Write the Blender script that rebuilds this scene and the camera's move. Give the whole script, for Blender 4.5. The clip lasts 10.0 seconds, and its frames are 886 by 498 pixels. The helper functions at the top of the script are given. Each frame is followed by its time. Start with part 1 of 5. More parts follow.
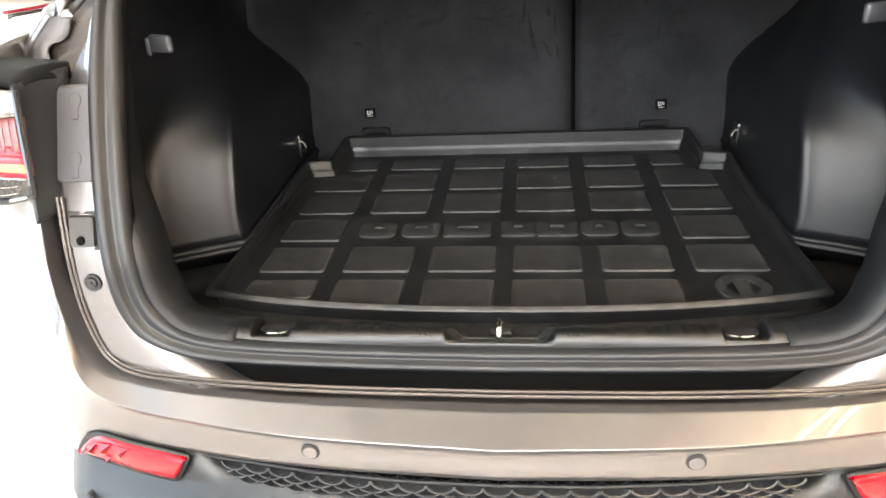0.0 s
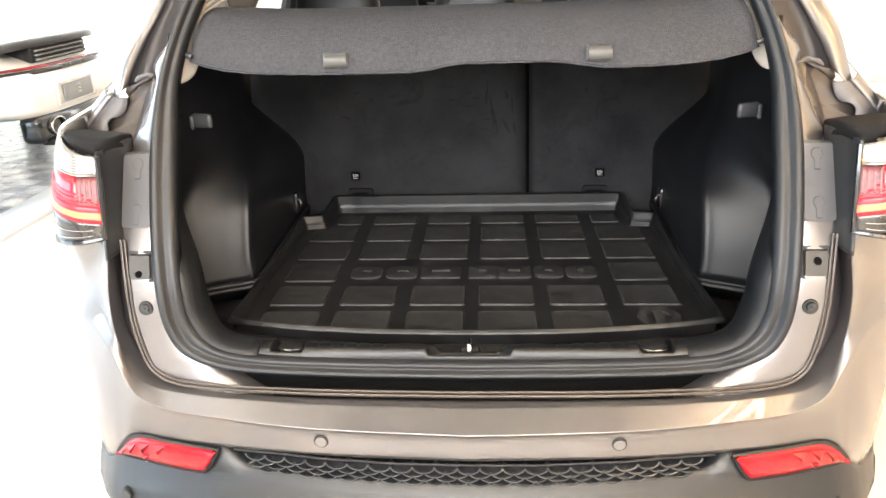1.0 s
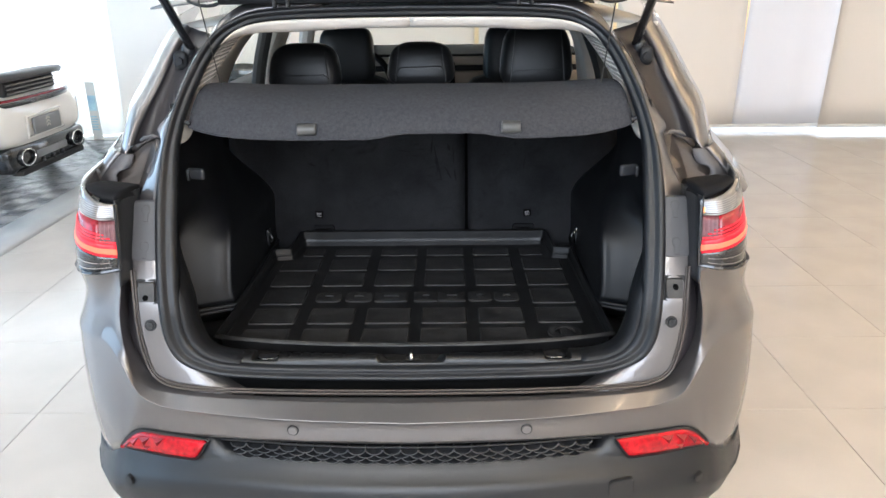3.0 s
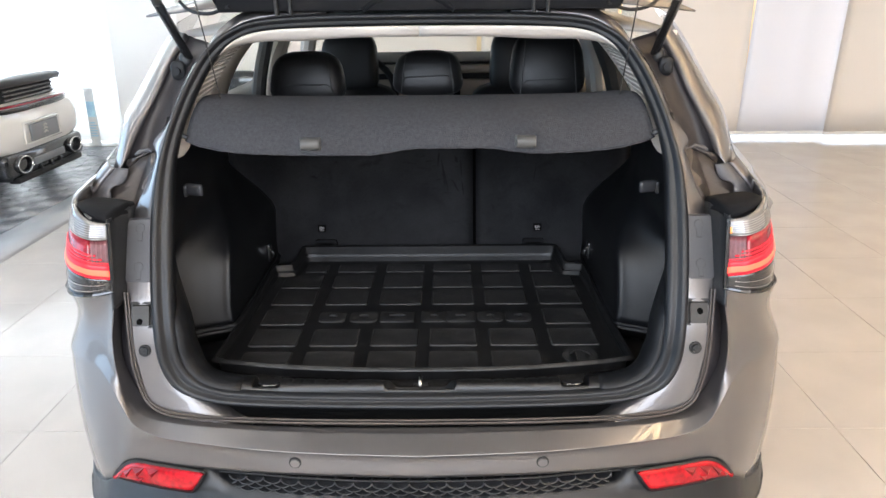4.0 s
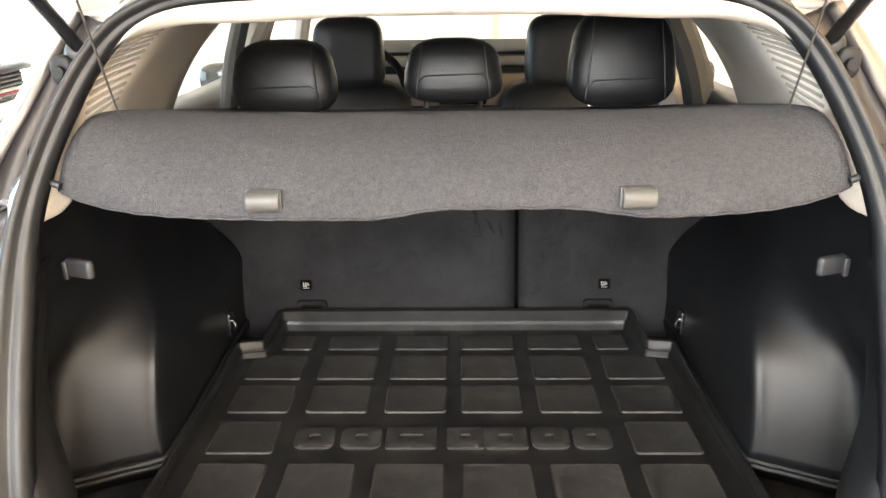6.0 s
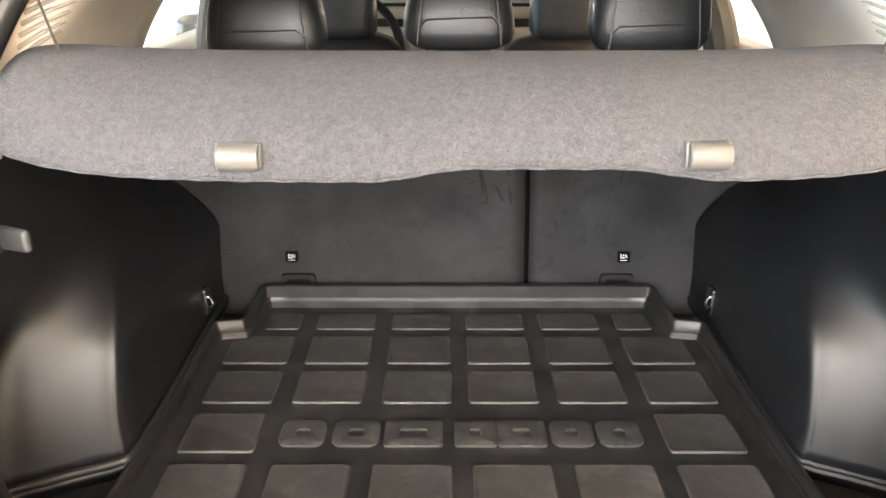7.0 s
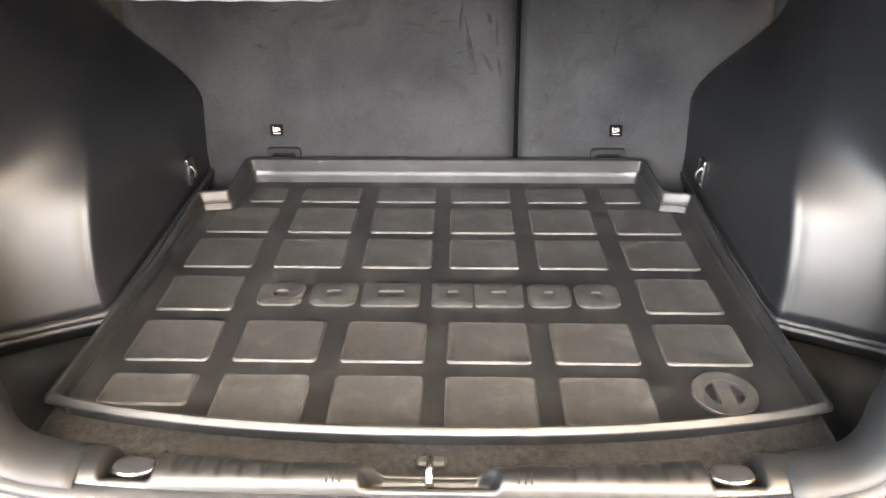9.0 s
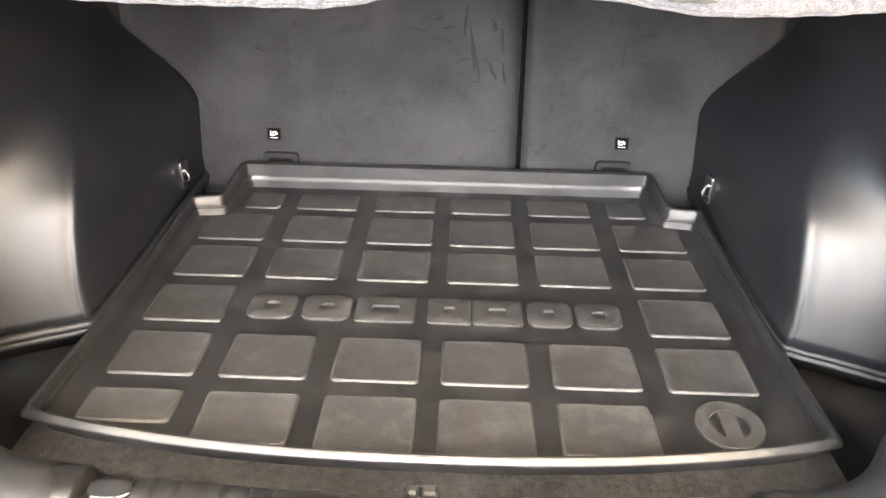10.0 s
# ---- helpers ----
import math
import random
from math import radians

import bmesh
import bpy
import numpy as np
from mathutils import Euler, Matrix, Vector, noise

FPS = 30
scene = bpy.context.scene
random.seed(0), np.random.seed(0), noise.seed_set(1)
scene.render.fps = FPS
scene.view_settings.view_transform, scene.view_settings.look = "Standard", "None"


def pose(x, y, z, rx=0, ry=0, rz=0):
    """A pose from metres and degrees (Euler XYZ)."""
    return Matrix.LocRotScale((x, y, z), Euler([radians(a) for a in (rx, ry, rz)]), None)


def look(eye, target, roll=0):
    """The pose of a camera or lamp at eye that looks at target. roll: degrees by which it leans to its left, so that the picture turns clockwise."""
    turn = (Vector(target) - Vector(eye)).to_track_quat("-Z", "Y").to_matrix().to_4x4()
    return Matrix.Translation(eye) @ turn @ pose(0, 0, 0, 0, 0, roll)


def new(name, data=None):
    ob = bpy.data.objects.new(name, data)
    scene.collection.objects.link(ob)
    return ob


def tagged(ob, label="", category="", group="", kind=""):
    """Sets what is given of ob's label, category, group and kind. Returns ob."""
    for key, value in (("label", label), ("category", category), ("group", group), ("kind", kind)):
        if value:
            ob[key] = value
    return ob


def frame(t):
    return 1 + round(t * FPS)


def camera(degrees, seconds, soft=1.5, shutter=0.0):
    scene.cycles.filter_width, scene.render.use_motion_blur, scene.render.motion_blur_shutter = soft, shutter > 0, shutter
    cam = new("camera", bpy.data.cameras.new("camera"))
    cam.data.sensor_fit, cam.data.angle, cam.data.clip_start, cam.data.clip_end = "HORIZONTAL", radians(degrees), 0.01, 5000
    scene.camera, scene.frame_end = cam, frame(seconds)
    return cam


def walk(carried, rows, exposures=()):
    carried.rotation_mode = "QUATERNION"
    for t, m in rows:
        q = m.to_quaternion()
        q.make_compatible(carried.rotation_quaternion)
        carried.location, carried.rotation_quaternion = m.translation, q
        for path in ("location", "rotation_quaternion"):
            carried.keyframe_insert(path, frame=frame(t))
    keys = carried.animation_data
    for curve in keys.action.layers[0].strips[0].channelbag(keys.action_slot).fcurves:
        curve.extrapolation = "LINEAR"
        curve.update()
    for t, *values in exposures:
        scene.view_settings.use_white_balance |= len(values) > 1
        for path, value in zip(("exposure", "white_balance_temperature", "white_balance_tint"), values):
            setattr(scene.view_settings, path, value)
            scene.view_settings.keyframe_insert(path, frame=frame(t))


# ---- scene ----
cam = camera(62.8, 10.0)
PATH = [
    (0, (0.048, -0.715, 1.317), (-0.2, 1.056, 0.421), -4.0),
    (0.5, (0.075, -0.841, 1.366), (-0.122, 0.976, 0.554), -3.0),
    (1, (0.041, -0.994, 1.407), (-0.093, 0.854, 0.656), -2.0),
    (1.5, (0.023, -1.11, 1.431), (-0.027, 0.75, 0.699), -0.9),
    (2, (0.053, -1.225, 1.472), (0.031, 0.644, 0.76), -0.6),
    (2.5, (0.091, -1.317, 1.529), (0.069, 0.558, 0.833), -0.7),
    (4, (0.066, -1.22, 1.542), (0.045, 0.664, 0.871), -0.6),
    (4.5, (0.026, -1.111, 1.538), (0.016, 0.773, 0.866), -0.6),
    (5, (0.053, -0.925, 1.521), (0.029, 0.958, 0.848), -0.7),
    (5.5, (0.063, -0.732, 1.51), (0.015, 1.15, 0.835), -0.9),
    (5.7, (0.046, -0.66, 1.503), (-0.009, 1.22, 0.821), -0.9),
    (6.8, (-0.044, -0.409, 1.455), (-0.03, 1.436, 0.684), -0.0),
    (7, (-0.028, -0.402, 1.436), (-0.031, 1.437, 0.65), -0.0),
    (7.5, (0.0, -0.403, 1.39), (-0.037, 1.419, 0.565), -0.4),
    (8, (0.009, -0.419, 1.369), (-0.036, 1.372, 0.48), -0.9),
    (8.5, (0.016, -0.442, 1.354), (-0.033, 1.318, 0.405), -1.0),
    (9, (0.031, -0.422, 1.353), (-0.016, 1.314, 0.36), -0.4),
    (9.5, (0.044, -0.364, 1.352), (-0.008, 1.374, 0.364), 0.3),
    (10, (0.034, -0.38, 1.353), (-0.015, 1.357, 0.362), 1.0),
]
EXPOSURES = [(0.0, 0.95, 6500, 10), (0.5, 0.95, 6600, 10), (1.0, 0.75, 6650, 11), (1.5, 0.32, 6550, 11), (2.0, -0.08, 6100, 10), (2.7, -0.36, 5720, 9), (4.0, -0.33, 5850, 11),
             (4.5, -0.20, 5950, 13), (5.0, 0.12, 6080, 13), (5.5, 0.66, 6350, 12), (5.7, 0.85, 6600, 11), (6.8, 1.6, 7050, 12), (7.5, 2.25, 6950, 13), (8.5, 2.7, 6850, 13), (10.0, 2.78, 6800, 13)]
walk(cam, [(t, look(eye, target, roll)) for t, eye, target, roll in PATH], EXPOSURES)

# ---- world and light ----
world = bpy.data.worlds.new("daylight")
scene.world = world
world.use_nodes = True
wn = world.node_tree
sky = wn.nodes.new("ShaderNodeTexSky")
sky.sky_type, sky.sun_disc = "NISHITA", False
sky.sun_elevation, sky.sun_rotation = radians(38), radians(20)
wn.links.new(sky.outputs[0], wn.nodes["Background"].inputs[0])
wn.nodes["Background"].inputs[1].default_value = 0.15


def area(name, eye, target, w, h, power, colour):
    lamp = bpy.data.lights.new(name, "AREA")
    lamp.shape, lamp.size, lamp.size_y, lamp.energy, lamp.color = "RECTANGLE", w, h, power, colour
    ob = new(name, lamp)
    ob.matrix_world = look(eye, target)
    return ob


sun = bpy.data.lights.new("sun", "SUN")
sun.energy, sun.angle, sun.color = 2.5, radians(0.5), (1.0, 0.95, 0.88)
new("sun", sun).matrix_world = look((0, 0, 0), (-0.27, -0.74, -0.62))

area("window_light_back", (-0.9, -4.45, 2.55), (-0.9, 0, 1.3), 5.0, 1.9, 330, (0.97, 0.98, 1.0))
# unseen warm lamp, added to brighten the left wheel housing
area("warm_fill_back_right", (3.3, -4.45, 2.4), (2.2, 0, 1.2), 2.6, 1.9, 90, (1.0, 0.80, 0.60))
area("window_light_side", (-6.9, 1.0, 1.9), (0, 1.0, 1.2), 9.0, 3.0, 340, (0.62, 0.82, 1.0))
area("window_light_north", (2.6, 6.97, 1.7), (2.6, 0, 1.7), 8.6, 3.2, 295, (0.92, 0.96, 1.0))
area("window_light_curtain", (-5.0, 6.97, 1.7), (-5.0, 0, 1.7), 3.0, 3.2, 520, (0.92, 0.97, 1.0))


# ---- materials ----
def material(name, colour, rough=0.5, metal=0.0, vary=0.12, scale=6.0, bump=0.0, bscale=200.0, coat=0.0, emit=None,
             strength=0.0, through_glass=0.0, tint=None, spec=0.5, rvary=0.1, wear=None):
    """Principled surface with large stains, fine grain and bump."""
    m = bpy.data.materials.new(name)
    m.use_nodes = True
    n, l = m.node_tree.nodes, m.node_tree.links
    b = n["Principled BSDF"]
    b.inputs["Roughness"].default_value, b.inputs["Metallic"].default_value = rough, metal
    b.inputs["Specular IOR Level"].default_value = spec
    co = n.new("ShaderNodeTexCoord")
    big = n.new("ShaderNodeTexNoise")
    big.inputs["Scale"].default_value, big.inputs["Detail"].default_value = scale, 5
    l.new(co.outputs["Object"], big.inputs["Vector"])
    fine = n.new("ShaderNodeTexNoise")
    fine.inputs["Scale"].default_value, fine.inputs["Detail"].default_value = bscale, 3
    l.new(co.outputs["Object"], fine.inputs["Vector"])
    add = n.new("ShaderNodeMath")
    add.operation = "ADD"
    l.new(big.outputs["Fac"], add.inputs[0]), l.new(fine.outputs["Fac"], add.inputs[1])
    ramp = n.new("ShaderNodeMapRange")
    ramp.inputs[1].default_value, ramp.inputs[2].default_value = 0.7, 1.3
    l.new(add.outputs[0], ramp.inputs[0])
    mix = n.new("ShaderNodeMix")
    mix.data_type = "RGBA"
    dark = [c * (1 - vary) for c in colour]
    light = [min(1, c * (1 + vary)) for c in (tint or colour)]
    mix.inputs[6].default_value, mix.inputs[7].default_value = (*dark, 1), (*light, 1)
    l.new(ramp.outputs[0], mix.inputs[0]), l.new(mix.outputs[2], b.inputs["Base Color"])
    if wear:
        shade, size, low, high, most = wear
        worn = n.new("ShaderNodeTexNoise")
        worn.inputs["Scale"].default_value, worn.inputs["Detail"].default_value, worn.inputs["Distortion"].default_value = size, 9, 0.8
        worn.inputs["Roughness"].default_value = 0.72
        l.new(co.outputs["Object"], worn.inputs["Vector"])
        edge = n.new("ShaderNodeMapRange")
        edge.inputs[1].default_value, edge.inputs[2].default_value, edge.inputs[4].default_value = low, high, most
        l.new(worn.outputs["Fac"], edge.inputs[0])
        over = n.new("ShaderNodeMix")
        over.data_type = "RGBA"
        over.inputs[7].default_value = (*shade, 1)
        l.new(edge.outputs[0], over.inputs[0]), l.new(mix.outputs[2], over.inputs[6]), l.new(over.outputs[2], b.inputs["Base Color"])
    rr = n.new("ShaderNodeMapRange")
    rr.inputs[3].default_value, rr.inputs[4].default_value = max(0.02, rough - rvary * rough), min(1, rough + rvary * rough)
    l.new(big.outputs["Fac"], rr.inputs[0]), l.new(rr.outputs[0], b.inputs["Roughness"])
    if bump:
        bp = n.new("ShaderNodeBump")
        bp.inputs["Strength"].default_value, bp.inputs["Distance"].default_value = bump, 0.002
        l.new(fine.outputs["Fac"], bp.inputs["Height"]), l.new(bp.outputs[0], b.inputs["Normal"])
    if coat:
        b.inputs["Coat Weight"].default_value, b.inputs["Coat Roughness"].default_value = coat, 0.03
    if emit:
        b.inputs["Emission Color"].default_value, b.inputs["Emission Strength"].default_value = (*emit, 1), strength
    if through_glass:
        b.inputs["Transmission Weight"].default_value = through_glass
    return m


PAINT = material("metallic_grey_paint", (0.150, 0.141, 0.140), 0.44, 0.8, 0.05, 3, 0.02, 900, coat=1.0, rvary=0.05)
PLASTIC = material("black_grained_plastic", (0.016, 0.017, 0.019), 0.38, 0, 0.2, 5, 0.15, 900)
BUMPER_PLASTIC = material("dark_grey_bumper_plastic", (0.0105, 0.0112, 0.0125), 0.36, 0, 0.15, 5, 0.2, 800, spec=0.5)
GREY_PLASTIC = material("grey_plastic", (0.045, 0.045, 0.049), 0.45, 0, 0.1, 6, 0.15, 800)
RUBBER = material("black_rubber", (0.0109, 0.0115, 0.0132), 0.42, 0, 0.2, 8, 0.1, 600, spec=0.36)
MATRUB = material("black_rubber_tray", (0.0044, 0.0046, 0.0051), 0.38, 0, 0.3, 26, 0.10, 1100, tint=(0.0085, 0.0086, 0.0090), rvary=0.25, spec=0.46, wear=((0.0380, 0.0370, 0.0360), 14, 0.50, 0.74, 0.45))
PADRUB = material("dusty_black_rubber_pad", (0.0072, 0.0074, 0.0079), 0.52, 0, 0.65, 170, 0.35, 900, tint=(0.0145, 0.0145, 0.0149), rvary=0.3, spec=0.44, wear=((0.0600, 0.0580, 0.0545), 34, 0.48, 0.72, 0.52))
SIDETRIM = material("matt_black_side_panel", (0.0052, 0.0057, 0.0071), 0.46, 0, 0.15, 4, 0.12, 900, spec=0.44)
LINERBLACK = material("dull_black_trim", (0.0080, 0.0086, 0.0100), 0.52, 0, 0.2, 6, 0.15, 800, spec=0.3)
SILLBLACK = material("scuffed_black_sill", (0.0060, 0.0061, 0.0066), 0.36, 0, 0.25, 18, 0.08, 900, tint=(0.0085, 0.0085, 0.0087), rvary=0.25, spec=0.45, wear=((0.0180, 0.0175, 0.0170), 24, 0.54, 0.76, 0.5))
VENTGREY = material("shaded_grey_vent", (0.22, 0.21, 0.195), 0.6, 0, 0.1, 10, 0.1, 600)
GATEBLACK = material("rough_black_gate_trim", (0.008, 0.008, 0.009), 0.8, 0, 0.25, 8, 0.3, 600, spec=0.15)
# near-black for shaded gaps and holes, the grille backing and a label
HOLE = material("deep_black_shade_and_label", (0.003, 0.003, 0.003), 0.9, 0, 0.2, 8, spec=0.05)
CARPET = material("charcoal_carpet", (0.0125, 0.0122, 0.0126), 0.95, 0, 0.85, 110, 1.0, 700, tint=(0.0165, 0.0162, 0.0166), spec=0.1)
SEATBACK = material("charcoal_felt", (0.0120, 0.0122, 0.0135), 0.9, 0, 0.3, 7, 0.5, 600, tint=(0.0225, 0.0226, 0.0240), spec=0.1, wear=((0.0085, 0.0085, 0.0092), 11, 0.54, 0.74, 0.8))
SHELF = material("grey_felt", (0.042, 0.043, 0.048), 0.95, 0, 0.17, 140, 1.0, 420, tint=(0.050, 0.051, 0.056), spec=0.1)
CLIPGREY = material("light_grey_plastic", (0.058, 0.058, 0.056), 0.42, 0, 0.08, 10, 0.1, 600)
CLIPDARK = material("mid_grey_plastic", (0.026, 0.027, 0.030), 0.4, 0, 0.08, 10, 0.1, 600)
TRIMWHITE = material("pale_grey_trim", (0.52, 0.49, 0.45), 0.6, 0, 0.06, 8, 0.2, 700)
HEADLINER = material("pale_headliner_cloth", (0.58, 0.56, 0.52), 0.9, 0, 0.08, 20, 0.4, 600)
LEATHER = material("black_leather", (0.011, 0.0115, 0.0125), 0.38, 0, 0.2, 12, 0.3, 350)
CHROME = material("polished_steel", (0.75, 0.74, 0.72), 0.18, 1.0, 0.05, 20)
STEEL = material("dark_steel", (0.04, 0.038, 0.035), 0.5, 0.4, 0.1, 20)
BLACK = material("flat_black_cavity", (0.01, 0.01, 0.01), 0.7, 0, 0.2, 8)
# body colour darkened for shade in the gutter and behind the shut line
DARKSHADE = material("dark_satin_shaded_paint", (0.024, 0.021, 0.0225), 0.46, 0.1, 0.15, 6, 0.1, 300)
SEALGREY = material("grey_seam_sealer", (0.085, 0.080, 0.082), 0.5, 0.1, 0.12, 30, 0.3, 300)
# darker bronze copy of the body paint, for its shaded folds and hem
BRONZESHADE = material("bronze_grey_shaded_paint", (0.062, 0.052, 0.046), 0.42, 0.35, 0.12, 6, 0.05, 300)
GLOSSBLACK = material("gloss_black", (0.012, 0.012, 0.013), 0.12, 0, 0.1, 6, coat=0.5)
REDLENS = material("red_lens", (0.24, 0.003, 0.012), 0.2, 0, 0.3, 40, 0.5, 140, coat=0.5)
REDDEEP = material("deep_red_facet", (0.20, 0.002, 0.006), 0.4, 0, 0.3, 40)
REFLRED = material("red_reflector", (0.30, 0.0015, 0.006), 0.15, 0, 0.5, 22, 0.35, 90, coat=0.35, tint=(0.38, 0.002, 0.008), spec=0.3)
LED = material("lit_led_strip", (0.35, 0.05, 0.02), 0.3, 0, 0.1, 30, emit=(1.0, 0.115, 0.055), strength=2.7)
REDGLOW = material("lit_red_strip", (0.25, 0.006, 0.010), 0.3, 0, 0.1, 30, emit=(1.0, 0.012, 0.035), strength=1.1)
LENSRIB = material("pale_lens_rib", (0.32, 0.30, 0.285), 0.2, 0.2, 0.1, 20, coat=0.6)
COLUMNRIB = material("pink_lens_rib", (0.17, 0.06, 0.065), 0.45, 0, 0.2, 40)
SMOKEDRED = material("smoked_red_lens", (0.12, 0.030, 0.036), 0.35, 0, 0.4, 60)
CLEARLENS = material("clear_ribbed_lens", (0.15, 0.14, 0.13), 0.15, 0.2, 0.1, 20, coat=1.0)
SMOKED = material("smoked_lens", (0.030, 0.027, 0.026), 0.15, 0.1, 0.2, 10, coat=0.7)
AMBER = material("amber_lens", (0.75, 0.25, 0.02), 0.15, 0, 0.1, 30, coat=1.0)
BEIGE = material("beige_dash_trim", (0.42, 0.36, 0.29), 0.55, 0, 0.08, 8, 0.2, 400)
TILE = material("polished_beige_porcelain", (0.50, 0.465, 0.425), 0.16, 0, 0.06, 3, 0.02, 300, tint=(0.53, 0.495, 0.455))
GROUT = material("grey_grout", (0.22, 0.205, 0.19), 0.85, 0, 0.2, 20)
WALLPAINT = material("white_wall_paint", (0.82, 0.81, 0.78), 0.8, 0, 0.03, 2, 0.1, 120)
CEILPAINT = material("white_ceiling_paint", (0.78, 0.76, 0.72), 0.9, 0, 0.03, 2, 0.1, 120)
SKIRT = material("dark_grey_skirting", (0.10, 0.10, 0.11), 0.5, 0, 0.1, 8)
WHITEPAINT = material("white_car_paint", (0.80, 0.79, 0.76), 0.2, 0, 0.02, 4, coat=1.0)
MODDARK = material("dark_ribbed_floor_tile", (0.10, 0.105, 0.115), 0.28, 0, 0.15, 10, 0.2, 300)
MODLIGHT = material("grey_ribbed_floor_tile", (0.27, 0.275, 0.285), 0.25, 0, 0.15, 10, 0.2, 300)
RAMP = material("grey_floor_edge", (0.30, 0.295, 0.285), 0.35, 0, 0.08, 6, 0.1, 300)
LAMPGLOW = material("led_frame_diffuser", (0.9, 0.85, 0.7), 0.5, 0, 0.02, 5, emit=(1.0, 0.88, 0.72), strength=28.0)
LAMPWARM = material("warm_led_diffuser", (0.9, 0.8, 0.6), 0.5, 0, 0.02, 5, emit=(1.0, 0.66, 0.32), strength=24.0)
LABELWHITE = material("printed_white", (0.42, 0.41, 0.38), 0.5, 0, 0.05, 50)
PLATEGREY = material("grey_plate", (0.20, 0.21, 0.22), 0.4, 0, 0.05, 20)
SCREEN = material("dark_screen", (0.02, 0.02, 0.025), 0.08, 0, 0.1, 10)
POSTER = material("pale_blue_print", (0.42, 0.68, 0.88), 0.5, 0, 0.2, 9, tint=(0.60, 0.80, 0.92))

SCUFF = material("dark_scuff", (0.013, 0.013, 0.014), 0.9, 0, 0.3, 60, 0.5, 700, spec=0.1)


def glass_material(name, colour, rough=0.0):
    m = bpy.data.materials.new(name)
    m.use_nodes = True
    n, l = m.node_tree.nodes, m.node_tree.links
    n.remove(n["Principled BSDF"])
    t, g, mix = n.new("ShaderNodeBsdfTransparent"), n.new("ShaderNodeBsdfGlossy"), n.new("ShaderNodeMixShader")
    t.inputs[0].default_value, g.inputs["Roughness"].default_value = (*colour, 1), 0.02
    mix.inputs[0].default_value = 0.05
    l.new(t.outputs[0], mix.inputs[1]), l.new(g.outputs[0], mix.inputs[2])
    l.new(mix.outputs[0], n["Material Output"].inputs[0])
    return m


GLASS = glass_material("car_glass", (0.95, 0.97, 0.96))
TINTGLASS = glass_material("tinted_car_glass", (0.84, 0.85, 0.84))


def blind_material(name, colour):
    """Woven blind that daylight shines through."""
    m = material(name, colour, 0.9, 0, 0.04, 1.2, 0.2, 160, spec=0.1)
    n, l = m.node_tree.nodes, m.node_tree.links
    tr, mix = n.new("ShaderNodeBsdfTranslucent"), n.new("ShaderNodeMixShader")
    tr.inputs[0].default_value = (*colour, 1)
    mix.inputs[0].default_value = 0.42
    l.new(n["Principled BSDF"].outputs[0], mix.inputs[1]), l.new(tr.outputs[0], mix.inputs[2])
    l.new(mix.outputs[0], n["Material Output"].inputs[0])
    return m


BLIND = blind_material("cream_woven_blind", (0.735, 0.685, 0.625))
BLINDPALE = blind_material("pale_woven_blind", (0.75, 0.735, 0.735))
SHEER = blind_material("white_sheer_curtain", (0.88, 0.88, 0.86))


# ---- mesh helpers ----
def part(name, bm, mat, parent=None, label="", thick=0.0, sharp=35, offset=-1.0):
    """Links a bmesh as one mesh object under a thing or a part."""
    if thick == 0.0:
        bmesh.ops.recalc_face_normals(bm, faces=bm.faces[:])
    for f in bm.faces:
        f.smooth = True
    for e in bm.edges:
        if len(e.link_faces) == 2 and e.calc_face_angle(0) > radians(sharp):
            e.smooth = False
    me = bpy.data.meshes.new(name)
    bm.to_mesh(me), bm.free()
    me.materials.append(mat)
    ob = new(name, me)
    if parent is not None:
        ob.parent = parent
    if label:
        tagged(ob, label)
    if thick:
        mod = ob.modifiers.new("thickness", "SOLIDIFY")
        mod.thickness, mod.offset = thick, offset
    return ob


def spline(pts, n):
    """n points on a smooth curve through pts."""
    p = [Vector(q) for q in pts]
    p = [2 * p[0] - p[1]] + p + [2 * p[-1] - p[-2]]
    out = []
    for i in range(n):
        u = i / (n - 1) * (len(p) - 3)
        k = min(int(u), len(p) - 4)
        f = u - k
        a, b, c, d = p[k:k + 4]
        out.append(0.5 * (2 * b + (c - a) * f + (2 * a - 5 * b + 4 * c - d) * f * f + (3 * b - a - 3 * c + d) * f ** 3))
    return out


def loft(bm, rows, closed=False):
    """A sheet of quads over rows of points."""
    vs = [[bm.verts.new(p) for p in r] for r in rows]
    n = len(vs[0])
    for a, b in zip(vs, vs[1:]):
        for i in range(n if closed else n - 1):
            j = (i + 1) % n
            bm.faces.new((a[i], a[j], b[j], b[i]))
    return vs


def smooth_rows(rows, n):
    """More rows, by a smooth curve through each column of points."""
    cols = [spline(c, n) for c in zip(*rows)]
    return [list(r) for r in zip(*cols)]


def flip(row):
    return [Vector((-p[0], p[1], p[2])) for p in row]


def whole(row):
    """A row that starts at the middle, carried on to the other side."""
    return flip(row[:0:-1]) + [Vector(p) for p in row]


def box(bm, x0, x1, y0, y1, z0, z1, bevel=0.0, seg=2, m=None):
    r = bmesh.ops.create_cube(bm, size=1, matrix=Matrix.LocRotScale(
        ((x0 + x1) / 2, (y0 + y1) / 2, (z0 + z1) / 2), None, (x1 - x0, y1 - y0, z1 - z0)))
    vs = r["verts"]
    if bevel:
        es = list({e for v in vs for e in v.link_edges})
        g = bmesh.ops.bevel(bm, geom=es, offset=bevel, segments=seg, profile=0.5, affect="EDGES")
        vs = list({v for v in vs if v.is_valid} | set(g["verts"]))
    if m is not None:
        bmesh.ops.transform(bm, matrix=m, verts=vs)
    return vs


